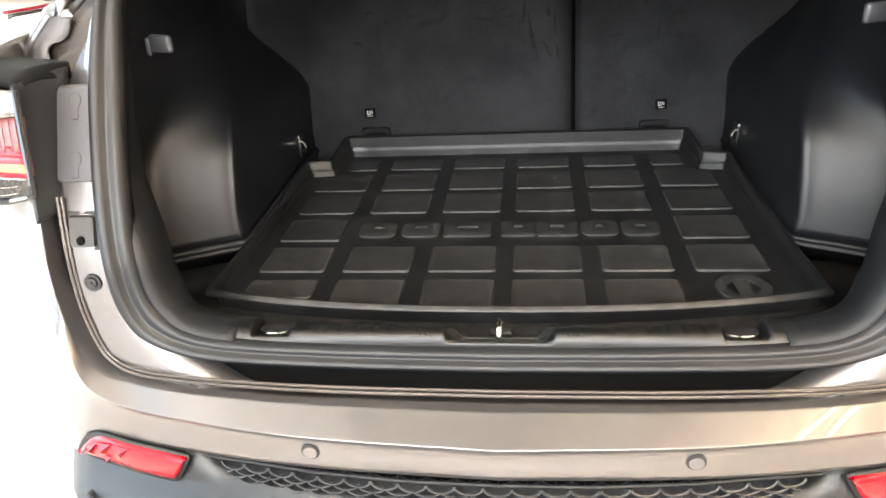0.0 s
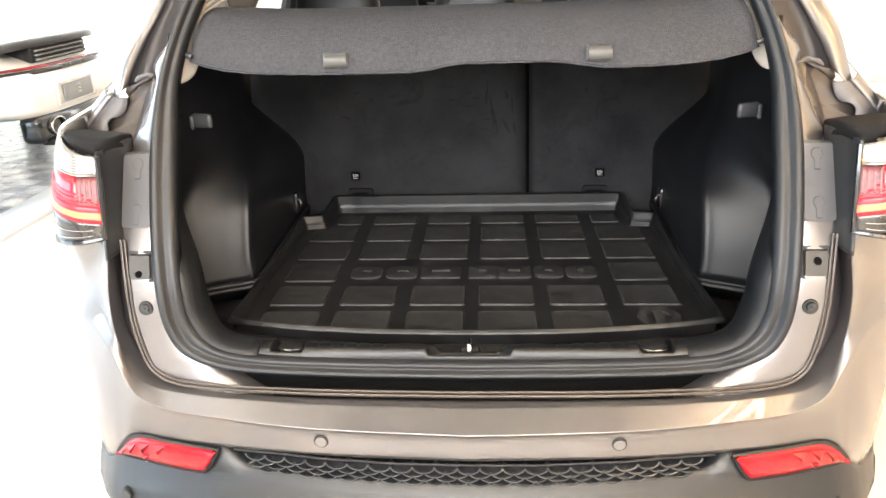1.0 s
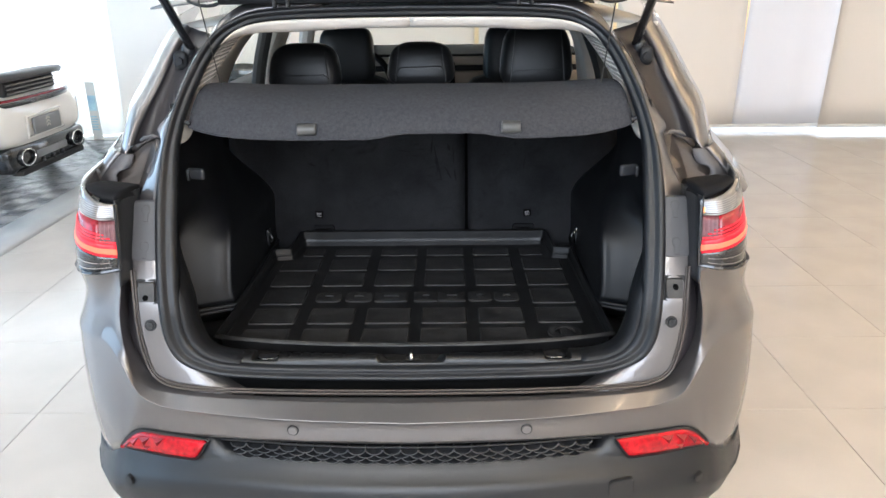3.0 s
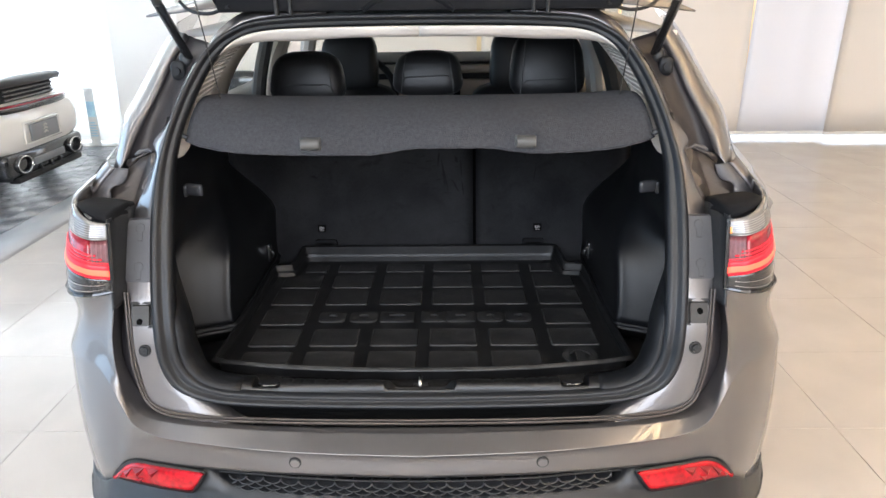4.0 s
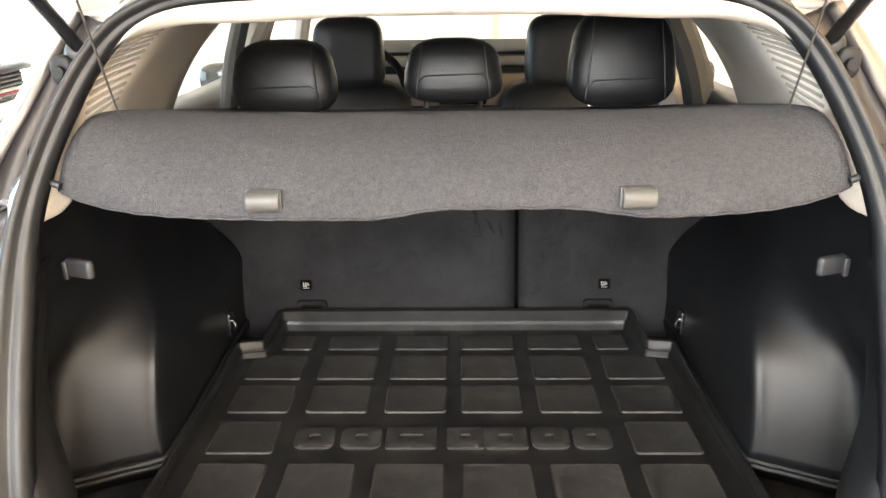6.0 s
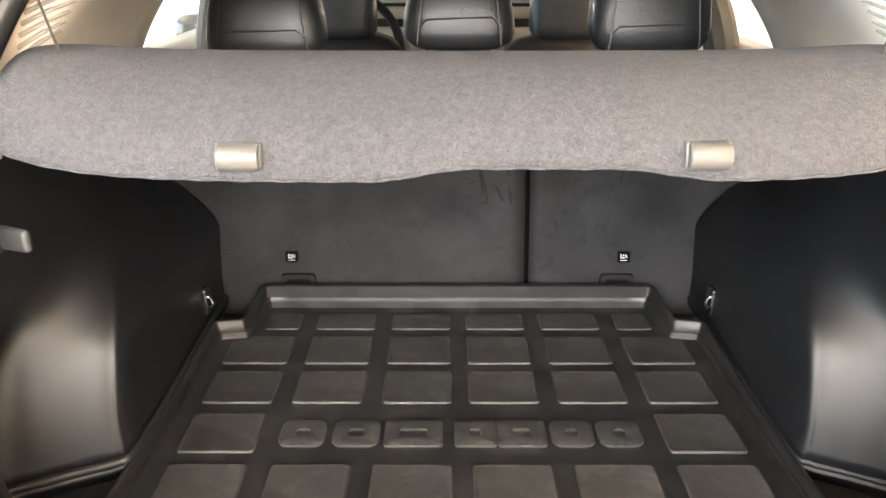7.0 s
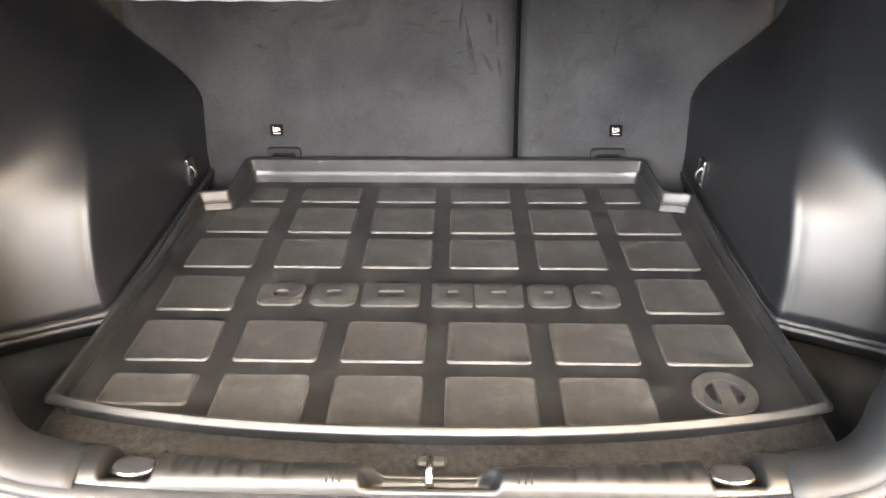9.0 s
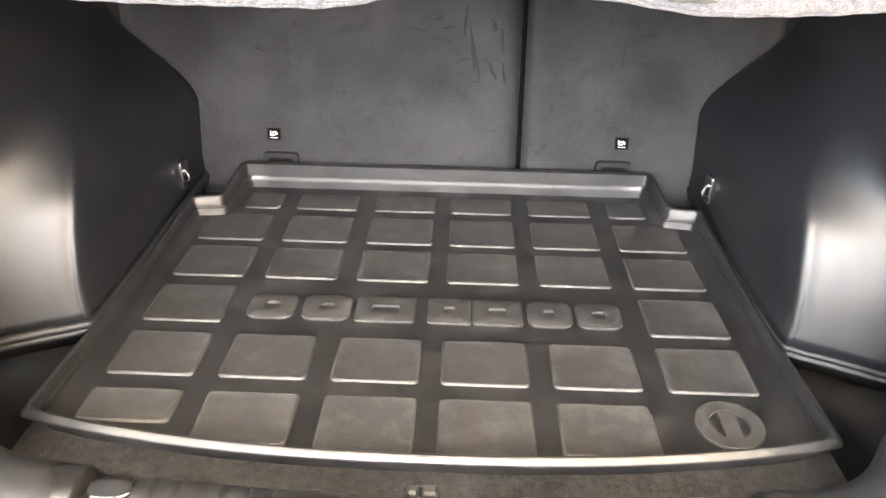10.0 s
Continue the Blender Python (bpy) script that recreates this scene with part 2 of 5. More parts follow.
def tube(bm, pts, r, n=10, cap=True):
    """A round bar along pts."""
    pts = [Vector(p) for p in pts]
    rings, side = [], None
    for i, p in enumerate(pts):
        d = (pts[min(i + 1, len(pts) - 1)] - pts[max(i - 1, 0)]).normalized()
        if side is None:
            side = d.orthogonal().normalized()
        side = (side - d * side.dot(d)).normalized()
        up = d.cross(side)
        rr = r[i] if isinstance(r, (list, tuple)) else r
        rings.append([p + rr * (side * math.cos(a) + up * math.sin(a)) for a in (2 * math.pi * k / n for k in range(n))])
    vs = loft(bm, rings, True)
    if cap:
        bm.faces.new(vs[0][::-1]), bm.faces.new(vs[-1])


def prism(bm, outline, low, high, top_shrink=0.0):
    """An outline raised from low to high; both are functions from (u, v) to a place."""
    cu = sum(p[0] for p in outline) / len(outline)
    cv = sum(p[1] for p in outline) / len(outline)
    k = 1 - top_shrink
    a = [bm.verts.new(low(*p)) for p in outline]
    b = [bm.verts.new(high(cu + (p[0] - cu) * k, cv + (p[1] - cv) * k)) for p in outline]
    n = len(outline)
    for i in range(n):
        bm.faces.new((a[i], a[(i + 1) % n], b[(i + 1) % n], b[i]))
    bm.faces.new(b), bm.faces.new(a[::-1])


def rounded(x0, x1, y0, y1, r, n=4):
    """A rectangle's outline with round corners."""
    out = []
    for cx, cy, a0 in ((x1 - r, y0 + r, -90), (x1 - r, y1 - r, 0), (x0 + r, y1 - r, 90), (x0 + r, y0 + r, 180)):
        for i in range(n + 1):
            a = radians(a0 + 90 * i / n)
            out.append((cx + r * math.cos(a), cy + r * math.sin(a)))
    return out


def circle(cx, cy, r, n=20, ry=None):
    return [(cx + r * math.cos(2 * math.pi * i / n), cy + (ry or r) * math.sin(2 * math.pi * i / n)) for i in range(n)]


def flat(z):
    return lambda u, v: (u, v, z)


def step(a, b, x):
    t = min(1, max(0, (x - a) / (b - a)))
    return t * t * (3 - 2 * t)


def thing(name, label, category, at=(0, 0, 0), group="", kind=""):
    ob = new(name)
    ob.location = at
    return tagged(ob, label, category, group, kind)


def structure(name, bm, mat, label, parent=None):
    ob = part(name, bm, mat, parent, label)
    return tagged(ob, kind="structure", category=name.split("_")[0])


# ---- showroom ----
X0, X1, Y0, Y1, CEIL = -7.0, 7.5, -4.6, 7.0, 3.9
bm = bmesh.new()
box(bm, X0 - 0.3, X1 + 0.3, Y0 - 0.3, Y1 + 0.3, -0.2, -0.006)
floor = structure("floor", bm, GROUT, "glossy beige porcelain floor tiles with thin grey joints")
bm = bmesh.new()
box(bm, X0 - 0.3, X1 + 0.3, Y0 - 0.3, Y1 + 0.3, CEIL, CEIL + 0.2)
structure("ceiling", bm, CEILPAINT, "plain white showroom ceiling")


def wall_with_windows(name, along, at, thick, a0, a1, holes, label):
    """A wall along x or y, cut by window openings (a, b, low, high)."""
    bm = bmesh.new()

    def block(p, q, z0, z1):
        if along == "x":
            box(bm, p, q, at, at + thick, z0, z1)
        else:
            box(bm, at, at + thick, p, q, z0, z1)
    last = a0
    for p, q, lo, hi in holes:
        block(last, p, -0.1, CEIL)
        if lo > 0:
            block(p, q, -0.1, lo)
        block(p, q, hi, CEIL)
        last = q
    block(last, a1, -0.1, CEIL)
    return structure(name, bm, WALLPAINT, label)


wall_with_windows("wall_north", "x", Y1, 0.25, X0, X1, [(-6.5, -3.4, 0.02, 3.4), (-1.8, 7.0, 0.02, 3.4)], "white wall with tall window openings behind blinds")
# right-hand opening of this unseen wall is added for the warm fill lamp
wall_with_windows("wall_south", "x", Y0 - 0.25, 0.25, X0, X1, [(-3.5, 1.7, 1.55, 3.55), (1.95, 4.7, 1.4, 3.4)], "white wall with a wide window opening")
wall_with_windows("wall_west", "y", X0 - 0.25, 0.25, Y0 - 0.25, Y1 + 0.25, [(-3.6, 5.6, 0.3, 3.5)], "white wall with a wide window opening")
wall_with_windows("wall_east", "y", X1, 0.25, Y0 - 0.25, Y1 + 0.25, [], "plain white wall")

bm = bmesh.new()
box(bm, -3.25, -2.55, 6.1, 6.999, 0.0, CEIL - 0.001, 0.01, 1)
structure("wall_pier", bm, WALLPAINT, "white square pier beside the curtains")
bm = bmesh.new()
box(bm, -3.27, -2.53, 6.08, 6.998, 0.0, 0.14, 0.004, 1)
structure("baseboard", bm, SKIRT, "dark grey skirting round the pier")


def blind(x0, x1, y, z0, z1, lean, mat, label):
    """A hanging panel with a weighted hem."""
    ob = thing("roller_blind", label, "blind", (0, 0, 0), "window blinds")
    bm = bmesh.new()
    rows = []
    for j in range(13):
        z = z0 + (z1 - z0) * j / 12
        rows.append([(x0 + (x1 - x0) * i / 16 + lean * (1 - j / 12), y + 0.012 * math.sin(i * 0.8 + x0) * (1 - j / 16), z) for i in range(17)])
    loft(bm, rows)
    part("fabric", bm, mat, ob, thick=0.003)
    bm = bmesh.new()
    box(bm, x0 + lean, x1 + lean, y - 0.012, y + 0.012, z0 - 0.02, z0 + 0.012, 0.004, 1)
    part("hem_bar", bm, WALLPAINT, ob)
    bm = bmesh.new()
    box(bm, x0, x1, y - 0.03, y + 0.03, z1 - 0.02, CEIL, 0.004, 1)
    part("head_rail", bm, CLIPGREY, ob)
    return ob


blind(-1.7, 0.35, 6.62, 0.065, 3.55, 0.0, BLIND, "cream woven blind hanging over a sunlit window")
blind(0.40, 1.80, 6.62, 0.065, 3.55, 0.0, BLIND, "cream woven blind hanging over a sunlit window")
blind(1.84, 3.18, 6.62, 0.065, 3.55, 0.0, BLIND, "cream woven blind hanging over a sunlit window")
blind(3.26, 4.20, 6.62, 0.065, 3.55, -0.10, BLINDPALE, "pale woven blind hanging slightly askew")
blind(4.16, 5.60, 6.52, 0.075, 3.55, -0.12, BLIND, "cream woven blind overlapping its neighbour")
blind(5.65, 7.10, 6.62, 0.065, 3.55, 0.0, BLIND, "cream woven blind hanging over a sunlit window")


def curtain(x0, x1, y, z0, z1):
    ob = thing("sheer_curtain", "white sheer curtain in soft folds glowing with daylight", "curtain")
    bm = bmesh.new()
    n = int((x1 - x0) * 40)
    loft(bm, [[(x0 + (x1 - x0) * i / n, y + 0.035 * math.sin(i * 0.55 + 0.4 * math.sin(i * 0.13)), z) for i in range(n + 1)] for z in (z0, (z0 + z1) / 2, z1)])
    part("fabric", bm, SHEER, ob, thick=0.002)


curtain(-6.8, -3.35, 6.7, 0.02, 3.6)

ob = thing("poster", "narrow pale blue and white poster beside the pier", "poster")
bm = bmesh.new()
box(bm, -3.80, -3.70, 6.52, 6.532, 0.0, 0.60, 0.002, 1)
sheet = part("sheet", bm, WALLPAINT, ob)
bm = bmesh.new()
box(bm, -3.79, -3.71, 6.516, 6.522, 0.31, 0.47)
part("blue_print", bm, POSTER, sheet, "pale blue printed picture")
for k in range(6):
    bm = bmesh.new()
    box(bm, -3.79, -3.715 - .012 * (k % 2), 6.516, 6.522, 0.10 + .028 * k, 0.112 + .028 * k)
    part("text_bar", bm, POSTER, sheet)
bm = bmesh.new()
box(bm, -3.81, -3.70, 6.51, 6.54, 0.60, 0.615, 0.003, 1)
part("top_rail", bm, WALLPAINT, ob)


def frame_light(x, y, w, d, glow=LAMPGLOW):
    """A hanging rectangle of light bars."""
    ob = thing("ceiling_light", "glowing warm rectangular LED frame hanging from the ceiling", "ceiling light", (x, y, CEIL - 0.5), "ceiling lights")
    for a, b, c, e in ((-w, w, -d, -d + 0.06), (-w, w, d - 0.06, d), (-w, -w + 0.06, -d + 0.061, d - 0.061), (w - 0.06, w, -d + 0.061, d - 0.061)):
        bm = bmesh.new()
        box(bm, a, b, c, e, 0, 0.05, 0.006, 1)
        part("light_bar", bm, glow, ob)
    for sx in (-w + 0.03, w - 0.03):
        bm = bmesh.new()
        tube(bm, [(sx, 0, 0.05), (sx, 0, 0.5)], 0.003, 6)
        part("hanging_wire", bm, STEEL, ob)


frame_light(-1.5, -1.7, 0.9, 0.5)
frame_light(1.6, -1.9, 0.9, 0.5)
frame_light(3.0, -0.5, 0.9, 0.5, LAMPWARM)
frame_light(5.2, 0.3, 0.9, 0.5, LAMPWARM)
frame_light(0.0, -3.3, 1.0, 0.5)
frame_light(3.6, 2.2, 0.9, 0.5, LAMPWARM)
frame_light(-3.6, 2.2, 0.9, 0.5)

# ---- the car ----
car = thing("car", "grey metallic compact SUV with its tailgate open and cargo bay empty", "car")
SIDES = (-1, 1)


def yp(z):
    """How far forward the rear opening's face lies at a height."""
    return float(np.interp(z, [0.6, 0.7, 0.85, 0.92, 1.086, 1.5, 1.7], [0.095, 0.10, 0.115, 0.13, 0.214, 0.43, 0.54]))


def plan(x):
    """The bumper's rear face seen from above."""
    return float(np.interp(abs(x), [0, .12, .245, .39, .47, .55, .65, .70, .74, .80, .85, .88, .895, .90],
                           [-.03, -.026, -.012, .018, .037, .06, .098, .125, .165, .245, .34, .45, .6, 1.2]))


# painted bumper: the body's hem, the inner lip, the shelf, the crease, the face and its lower edge
shut = [(0, .048, .7135), (.20, .051, .7135), (.33, .059, .7125), (.46, .076, .709), (.531, .087, .714), (.566, .095, .734), (.580, .100, .764), (.590, .106, .810), (.594, .113, .850), (.596, .122, .900), (.602, .145, .965)]
lip = [(0, .036, .7105), (.20, .040, .7105), (.33, .049, .7095), (.465, .068, .708), (.537, .096, .709), (.577, .116, .718), (.603, .132, .741), (.620, .142, .772), (.631, .148, .811), (.631, .150, .878), (.621, .137, .966), (.674, .162, .962), (.738, .208, .957), (.760, .296, .957)]
inner_edge = [(0, .020, .710), (.20, .026, .710), (.33, .036, .709), (.46, .054, .708), (.535, .076, .704), (.576, .085, .711), (.605, .096, .729), (.622, .107, .760), (.634, .117, .809), (.631, .118, .873), (.613, .113, .974), (.678, .136, .970), (.742, .180, .967), (.764, .280, .966)]
crease = [(0, -.030, .690), (.20, -.018, .6895), (.32, -.004, .689), (.44, .022, .686), (.515, .042, .684), (.555, .051, .691), (.590, .063, .705), (.617, .082, .734), (.645, .105, .772), (.685, .142, .794), (.755, .205, .785), (.825, .300, .772), (.862, .44, .78), (.872, .66, .80)]
lower = [(0, -.024, .637), (.20, -.012, .634), (.33, .006, .629), (.45, .033, .620), (.54, .060, .609), (.60, .080, .603), (.640, .095, .588), (.665, .108, .558), (.688, .122, .528), (.738, .170, .487), (.798, .256, .455), (.842, .345, .441), (.868, .45, .446), (.880, .66, .56)]
N = 57
hem = spline(shut, 41)
rows = [spline(r, N) for r in (lip, inner_edge, crease, lower)]


def side_amount(k):
    """From 0 on the tailgate's side of the corner to 1 on the body's side."""
    return step(.56, .74, k / (N - 1))


scoop, belly, belly2 = [], [], []
for k, (e, c, w) in enumerate(zip(*rows[1:])):
    f = side_amount(k)
    scoop.append(e.lerp(c, .5) + Vector((-.004 * f, .012 * f, -.003 * f)))
    belly.append(c.lerp(w, .30) + Vector((.006 * f, .004 - .008 * f, 0)))
    belly2.append(c.lerp(w, .68) + Vector((.008 * f, .001 - .006 * f, 0)))
drop = [p + Vector((.002, .030, -.012)) for p in rows[0]]
soft_edge = [p.lerp(q, .12) for p, q in zip(rows[1], scoop)]
above = [p.lerp(q, .10) for p, q in zip(rows[2], scoop)]
below = [p.lerp(q, .10) + Vector((0, .001, 0)) for p, q in zip(rows[2], belly)]
under = [p + Vector((-.004, .010, -.001)) for p in rows[3]]
upper_shelf = smooth_rows([soft_edge, scoop, above], 7)
face = smooth_rows([below, belly, belly2, rows[3]], 9)
bm = bmesh.new()
loft(bm, [whole(r) for r in [drop, rows[0], [p.lerp(q, .9) for p, q in zip(rows[0], rows[1])], rows[1]] + upper_shelf + [rows[2]] + face + [under]])
bumper = part("bumper_cover", bm, PAINT, car, "grey metallic painted rear bumper", thick=0.003, sharp=42, offset=1.0)

# rolled double hem of the body along the shut line, its paint shaded darker
for f, rad in ((0.0, .0030), (1.0, .0024)):
    bm = bmesh.new()
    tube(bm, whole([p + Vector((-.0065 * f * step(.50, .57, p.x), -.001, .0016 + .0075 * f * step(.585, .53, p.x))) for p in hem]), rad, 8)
    part("hem_bead", bm, BRONZESHADE, car)

# black lower bumper: recess under the grille, ledge, face and underside
def low_z(x):
    """Height of the ledge's outer edge."""
    return float(np.interp(x, [0, .12, .34, .44, .56, .652, .70, .74, .78, .83, .87, .895], [.566, .565, .556, .545, .527, .505, .482, .458, .436, .418, .412, .415]))


def paint_z(x):
    return float(np.interp(x, [p.x for p in rows[3]], [p.z for p in rows[3]]))


def reflector_z(x):
    """Height of the reflectors' lower edge, and of the paint's edge past them."""
    return float(np.interp(x, [.42, .46, .56, .62, .66, .69, .72], [.566, .560, .556, .551, .545, .527, paint_z(.72)])) if x < .72 else paint_z(x)


XS = [.0, .04, .08, .12, .16, .20, .24, .28, .32, .35, .375, .395, .41, .425, .44, .46, .49, .52, .55, .58, .61, .635, .655, .67, .685, .70, .72, .74, .76, .78, .80, .82, .84, .86, .875, .888, .895]
LEDGE_OUT = lambda x: float(np.interp(x, [0, .40, .56, .65, .74, .80, .86, .895], [.034, .034, .031, .028, .022, .016, .008, .002]))


def low_row(kind):
    out = []
    for x in XS:
        w = step(.395, .445, x)
        y, zl, zt, o = plan(x), low_z(x), paint_z(x), LEDGE_OUT(x)
        drop_z = zl - .345
        q = {"back": (0, y + .034 * (1 - w) + .012 * w, .588 * (1 - w) + (zt + .002) * w),
             "shelf": (0, y + .004, (.588 - .012 * (x / .4) ** 2) * (1 - w) + (reflector_z(x) + .001) * w),
             "foot": (0, y + .001 + .001 * w, (.570 - .011 * (x / .4) ** 2) * (1 - w) + (reflector_z(x) - .003) * w),
             "ledge": (0, y - .80 * o, zl - .006), "edge": (0, y - o, zl - .013), "turn": (0, y - o - .004, zl - .022),
             "face": (.004, y - o - .010, zl - .28 * drop_z), "cheek": (.02, y - o - .004, zl - .60 * drop_z),
             "chin": (.05, y - o + .030, zl - .85 * drop_z), "roll": (.09, y + .06, zl - .96 * drop_z), "belly": (.16, y + .26, .345)}[kind]
        out.append(Vector((x * (1 - q[0] * step(.3, .85, x)), q[1], q[2])))
    return out


bm = bmesh.new()
lower_face = smooth_rows([low_row(k) for k in ("turn", "face", "cheek", "chin", "roll", "belly")], 17)
loft(bm, [whole(r) for r in [low_row(k) for k in ("back", "shelf", "foot", "ledge", "edge")] + lower_face])
part("lower_bumper", bm, BUMPER_PLASTIC, car, "dark grey unpainted lower bumper", thick=0.003, sharp=30, offset=1.0)

# grille band of scales between the paint and the lower bumper
bm = bmesh.new()
loft(bm, [[(x, plan(x) + .026, z - .012 * (x / .4) ** 2) for x in [-.398 + .796 * i / 24 for i in range(25)]] for z in (.580, .642)])
part("grille_backing", bm, HOLE, car, thick=0.002)
bm = bmesh.new()
pitch = .0372
for j in range(5):
    for i in range(-11, 12):
        cx = (i + .5 * (j % 2)) * pitch
        zc = .6245 - .0088 * j
        pts = []
        for k in range(11):
            a = math.pi + math.pi * k / 10
            x = cx + .0182 * math.cos(a)
            if abs(x) < .391 - .006 * j:
                pts.append((x, plan(x) + .004 + .0012 * j - .003 * math.sin(math.pi * k / 10), zc - .012 * (x / .4) ** 2 + .0098 * math.sin(a)))
        if len(pts) > 3:
            tube(bm, pts, .0021, 6)
            loft(bm, [pts, [(p[0], p[1] + .018, p[2] + .004) for p in pts]])
part("scale_grille", bm, PLASTIC, car, "black scale-pattern grille band")
bm = bmesh.new()
tube(bm, [(x, plan(x) + .001, paint_z(abs(x)) - .004) for x in [-.41 + .82 * i / 40 for i in range(41)]], .0022, 6)
part("grille_top_trim", bm, LINERBLACK, car)


def low_face(d):
    """A point of the lower bumper's face, d proud of it."""
    def at(u, v):
        x = abs(u)
        zl = low_z(x)
        f = (zl - v) / (zl - .345)
        return (u, plan(x) - LEDGE_OUT(x) - float(np.interp(f, [.05, .28, .60, .85], [.006, .010, .004, -.030])) - d, v)
    return at


# reflectors, sensors, towing cover
def refl_edges(u):
    x = .446 + .228 * u
    hi = .6125 - .010 * u - .058 * max(0, (u - .62) / .38) ** 2.2
    lo = .5605 - .0125 * u + .050 * max(0, 1 - u * 6.5) ** 1.3
    return x, hi, min(lo, hi - .002)


for s in SIDES:
    bm2, bm = bmesh.new(), bmesh.new()
    n, rws, rim = 22, [], []
    for k in range(7):
        f = k / 6
        r, q = [], []
        for i in range(n + 1):
            x, hi, lo = refl_edges(i / n)
            r.append((s * x, plan(x) - .004 - .007 * math.sin(math.pi * f) ** .5, hi + (lo - hi) * f))
            wide = 1.09 if 0 < i < n else 1.0
            q.append((s * (.560 + (x - .560) * 1.035), plan(x) - .002, (hi + lo) / 2 + (hi - lo + .004) * wide * (.5 - f)))
        rws.append(r)
        rim.append(q)
    loft(bm2, rws)
    loft(bm, [rim[0], rim[3], rim[6]])
    part("reflector_surround", bm, BLACK, car, thick=0.004, offset=0)
    refl = part("reflector", bm2, REFLRED, car, "red rear reflector with a faceted lens", thick=0.006, offset=s)
    # prism facets behind the lens
    for u0, u1, f0, f1 in ((.60, .74, .12, .62), (.74, .86, .18, .70), (.44, .58, .06, .52), (.62, .70, .60, .92), (.86, .93, .30, .72)):
        bm = bmesh.new()
        tri = []
        for u, f in ((u0, f0), (u1, f0 + .05), ((u0 + u1) / 2 + .03, f1)):
            x, hi, lo = refl_edges(u)
            tri.append((s * x, plan(x) - .0118, hi + (lo - hi) * f))
        v = [bm.verts.new(p) for p in tri] + [bm.verts.new((sum(p[0] for p in tri) / 3, min(p[1] for p in tri) - .003, sum(p[2] for p in tri) / 3))]
        for a, b, c in ((0, 1, 3), (1, 2, 3), (2, 0, 3)):
            bm.faces.new((v[a], v[b], v[c]))
        part("lens_facet", bm, REDDEEP, refl, sharp=5)
    bm = bmesh.new()
    yy = plan(.245) + .0012
    prism(bm, circle(s * .245, .663, .0125, 20), lambda u, v: (u, yy + .02, v), lambda u, v: (u, yy + .001, v))
    sensor = part("parking_sensor", bm, BLACK, car)
    bm = bmesh.new()
    prism(bm, circle(s * .245, .663, .0105, 20), lambda u, v: (u, yy + .01, v), lambda u, v: (u, yy - .0015, v), .1)
    part("sensor_face", bm, PAINT, sensor)
    bm = bmesh.new()
    prism(bm, circle(s * .648, .484, .0115, 20), low_face(-.01), low_face(.001))
    sensor = part("parking_sensor", bm, BLACK, car)
    bm = bmesh.new()
    prism(bm, circle(s * .648, .484, .0098, 20), low_face(-.005), low_face(.0025), .1)
    part("sensor_face", bm, BUMPER_PLASTIC, sensor)
bm = bmesh.new()
prism(bm, rounded(.425, .483, .462, .532, .010), low_face(-.008), low_face(.0012))
cover_seam = part("towing_cover", bm, BLACK, car, "square towing-eye cover in the lower bumper")
bm = bmesh.new()
prism(bm, rounded(.4268, .4812, .4638, .5302, .009), low_face(.000), low_face(.0026), .01)
part("cover_face", bm, BUMPER_PLASTIC, cover_seam)

# face of the rear opening: painted flange, outside the seal
edge = [(0, .708), (.22, .711), (.38, .718), (.455, .733), (.505, .766), (.532, .815), (.541, .88), (.547, .96), (.553, 1.05), (.554, 1.11), (.550, 1.176), (.540, 1.233), (.518, 1.307), (.485, 1.382), (.450, 1.434), (.408, 1.466), (.343, 1.487), (.2, 1.495), (0, 1.497)]
edge3 = [(x, yp(z), z) for x, z in edge]
loop = spline(edge3, 91)


def inset(row, d, dy=0.0, dz=0.0):
    """The opening's outline moved inwards by d and forwards by dy."""
    out = []
    for i, p in enumerate(row):
        a, b = row[max(i - 1, 0)], row[min(i + 1, len(row) - 1)]
        t = (b - a).normalized()
        nrm = Vector((-t.z, 0, t.x)).normalized()
        q = p + nrm * d * (1 - .40 * step(1.08, 1.28, p.z)) + Vector((0, dy, dz))
        if i in (0, len(row) - 1):
            q.x = 0
        out.append(q)
    return out


def ring(row):
    """Both halves of the outline as one closed loop."""
    return [Vector(p) for p in row] + flip(row[1:-1][::-1])


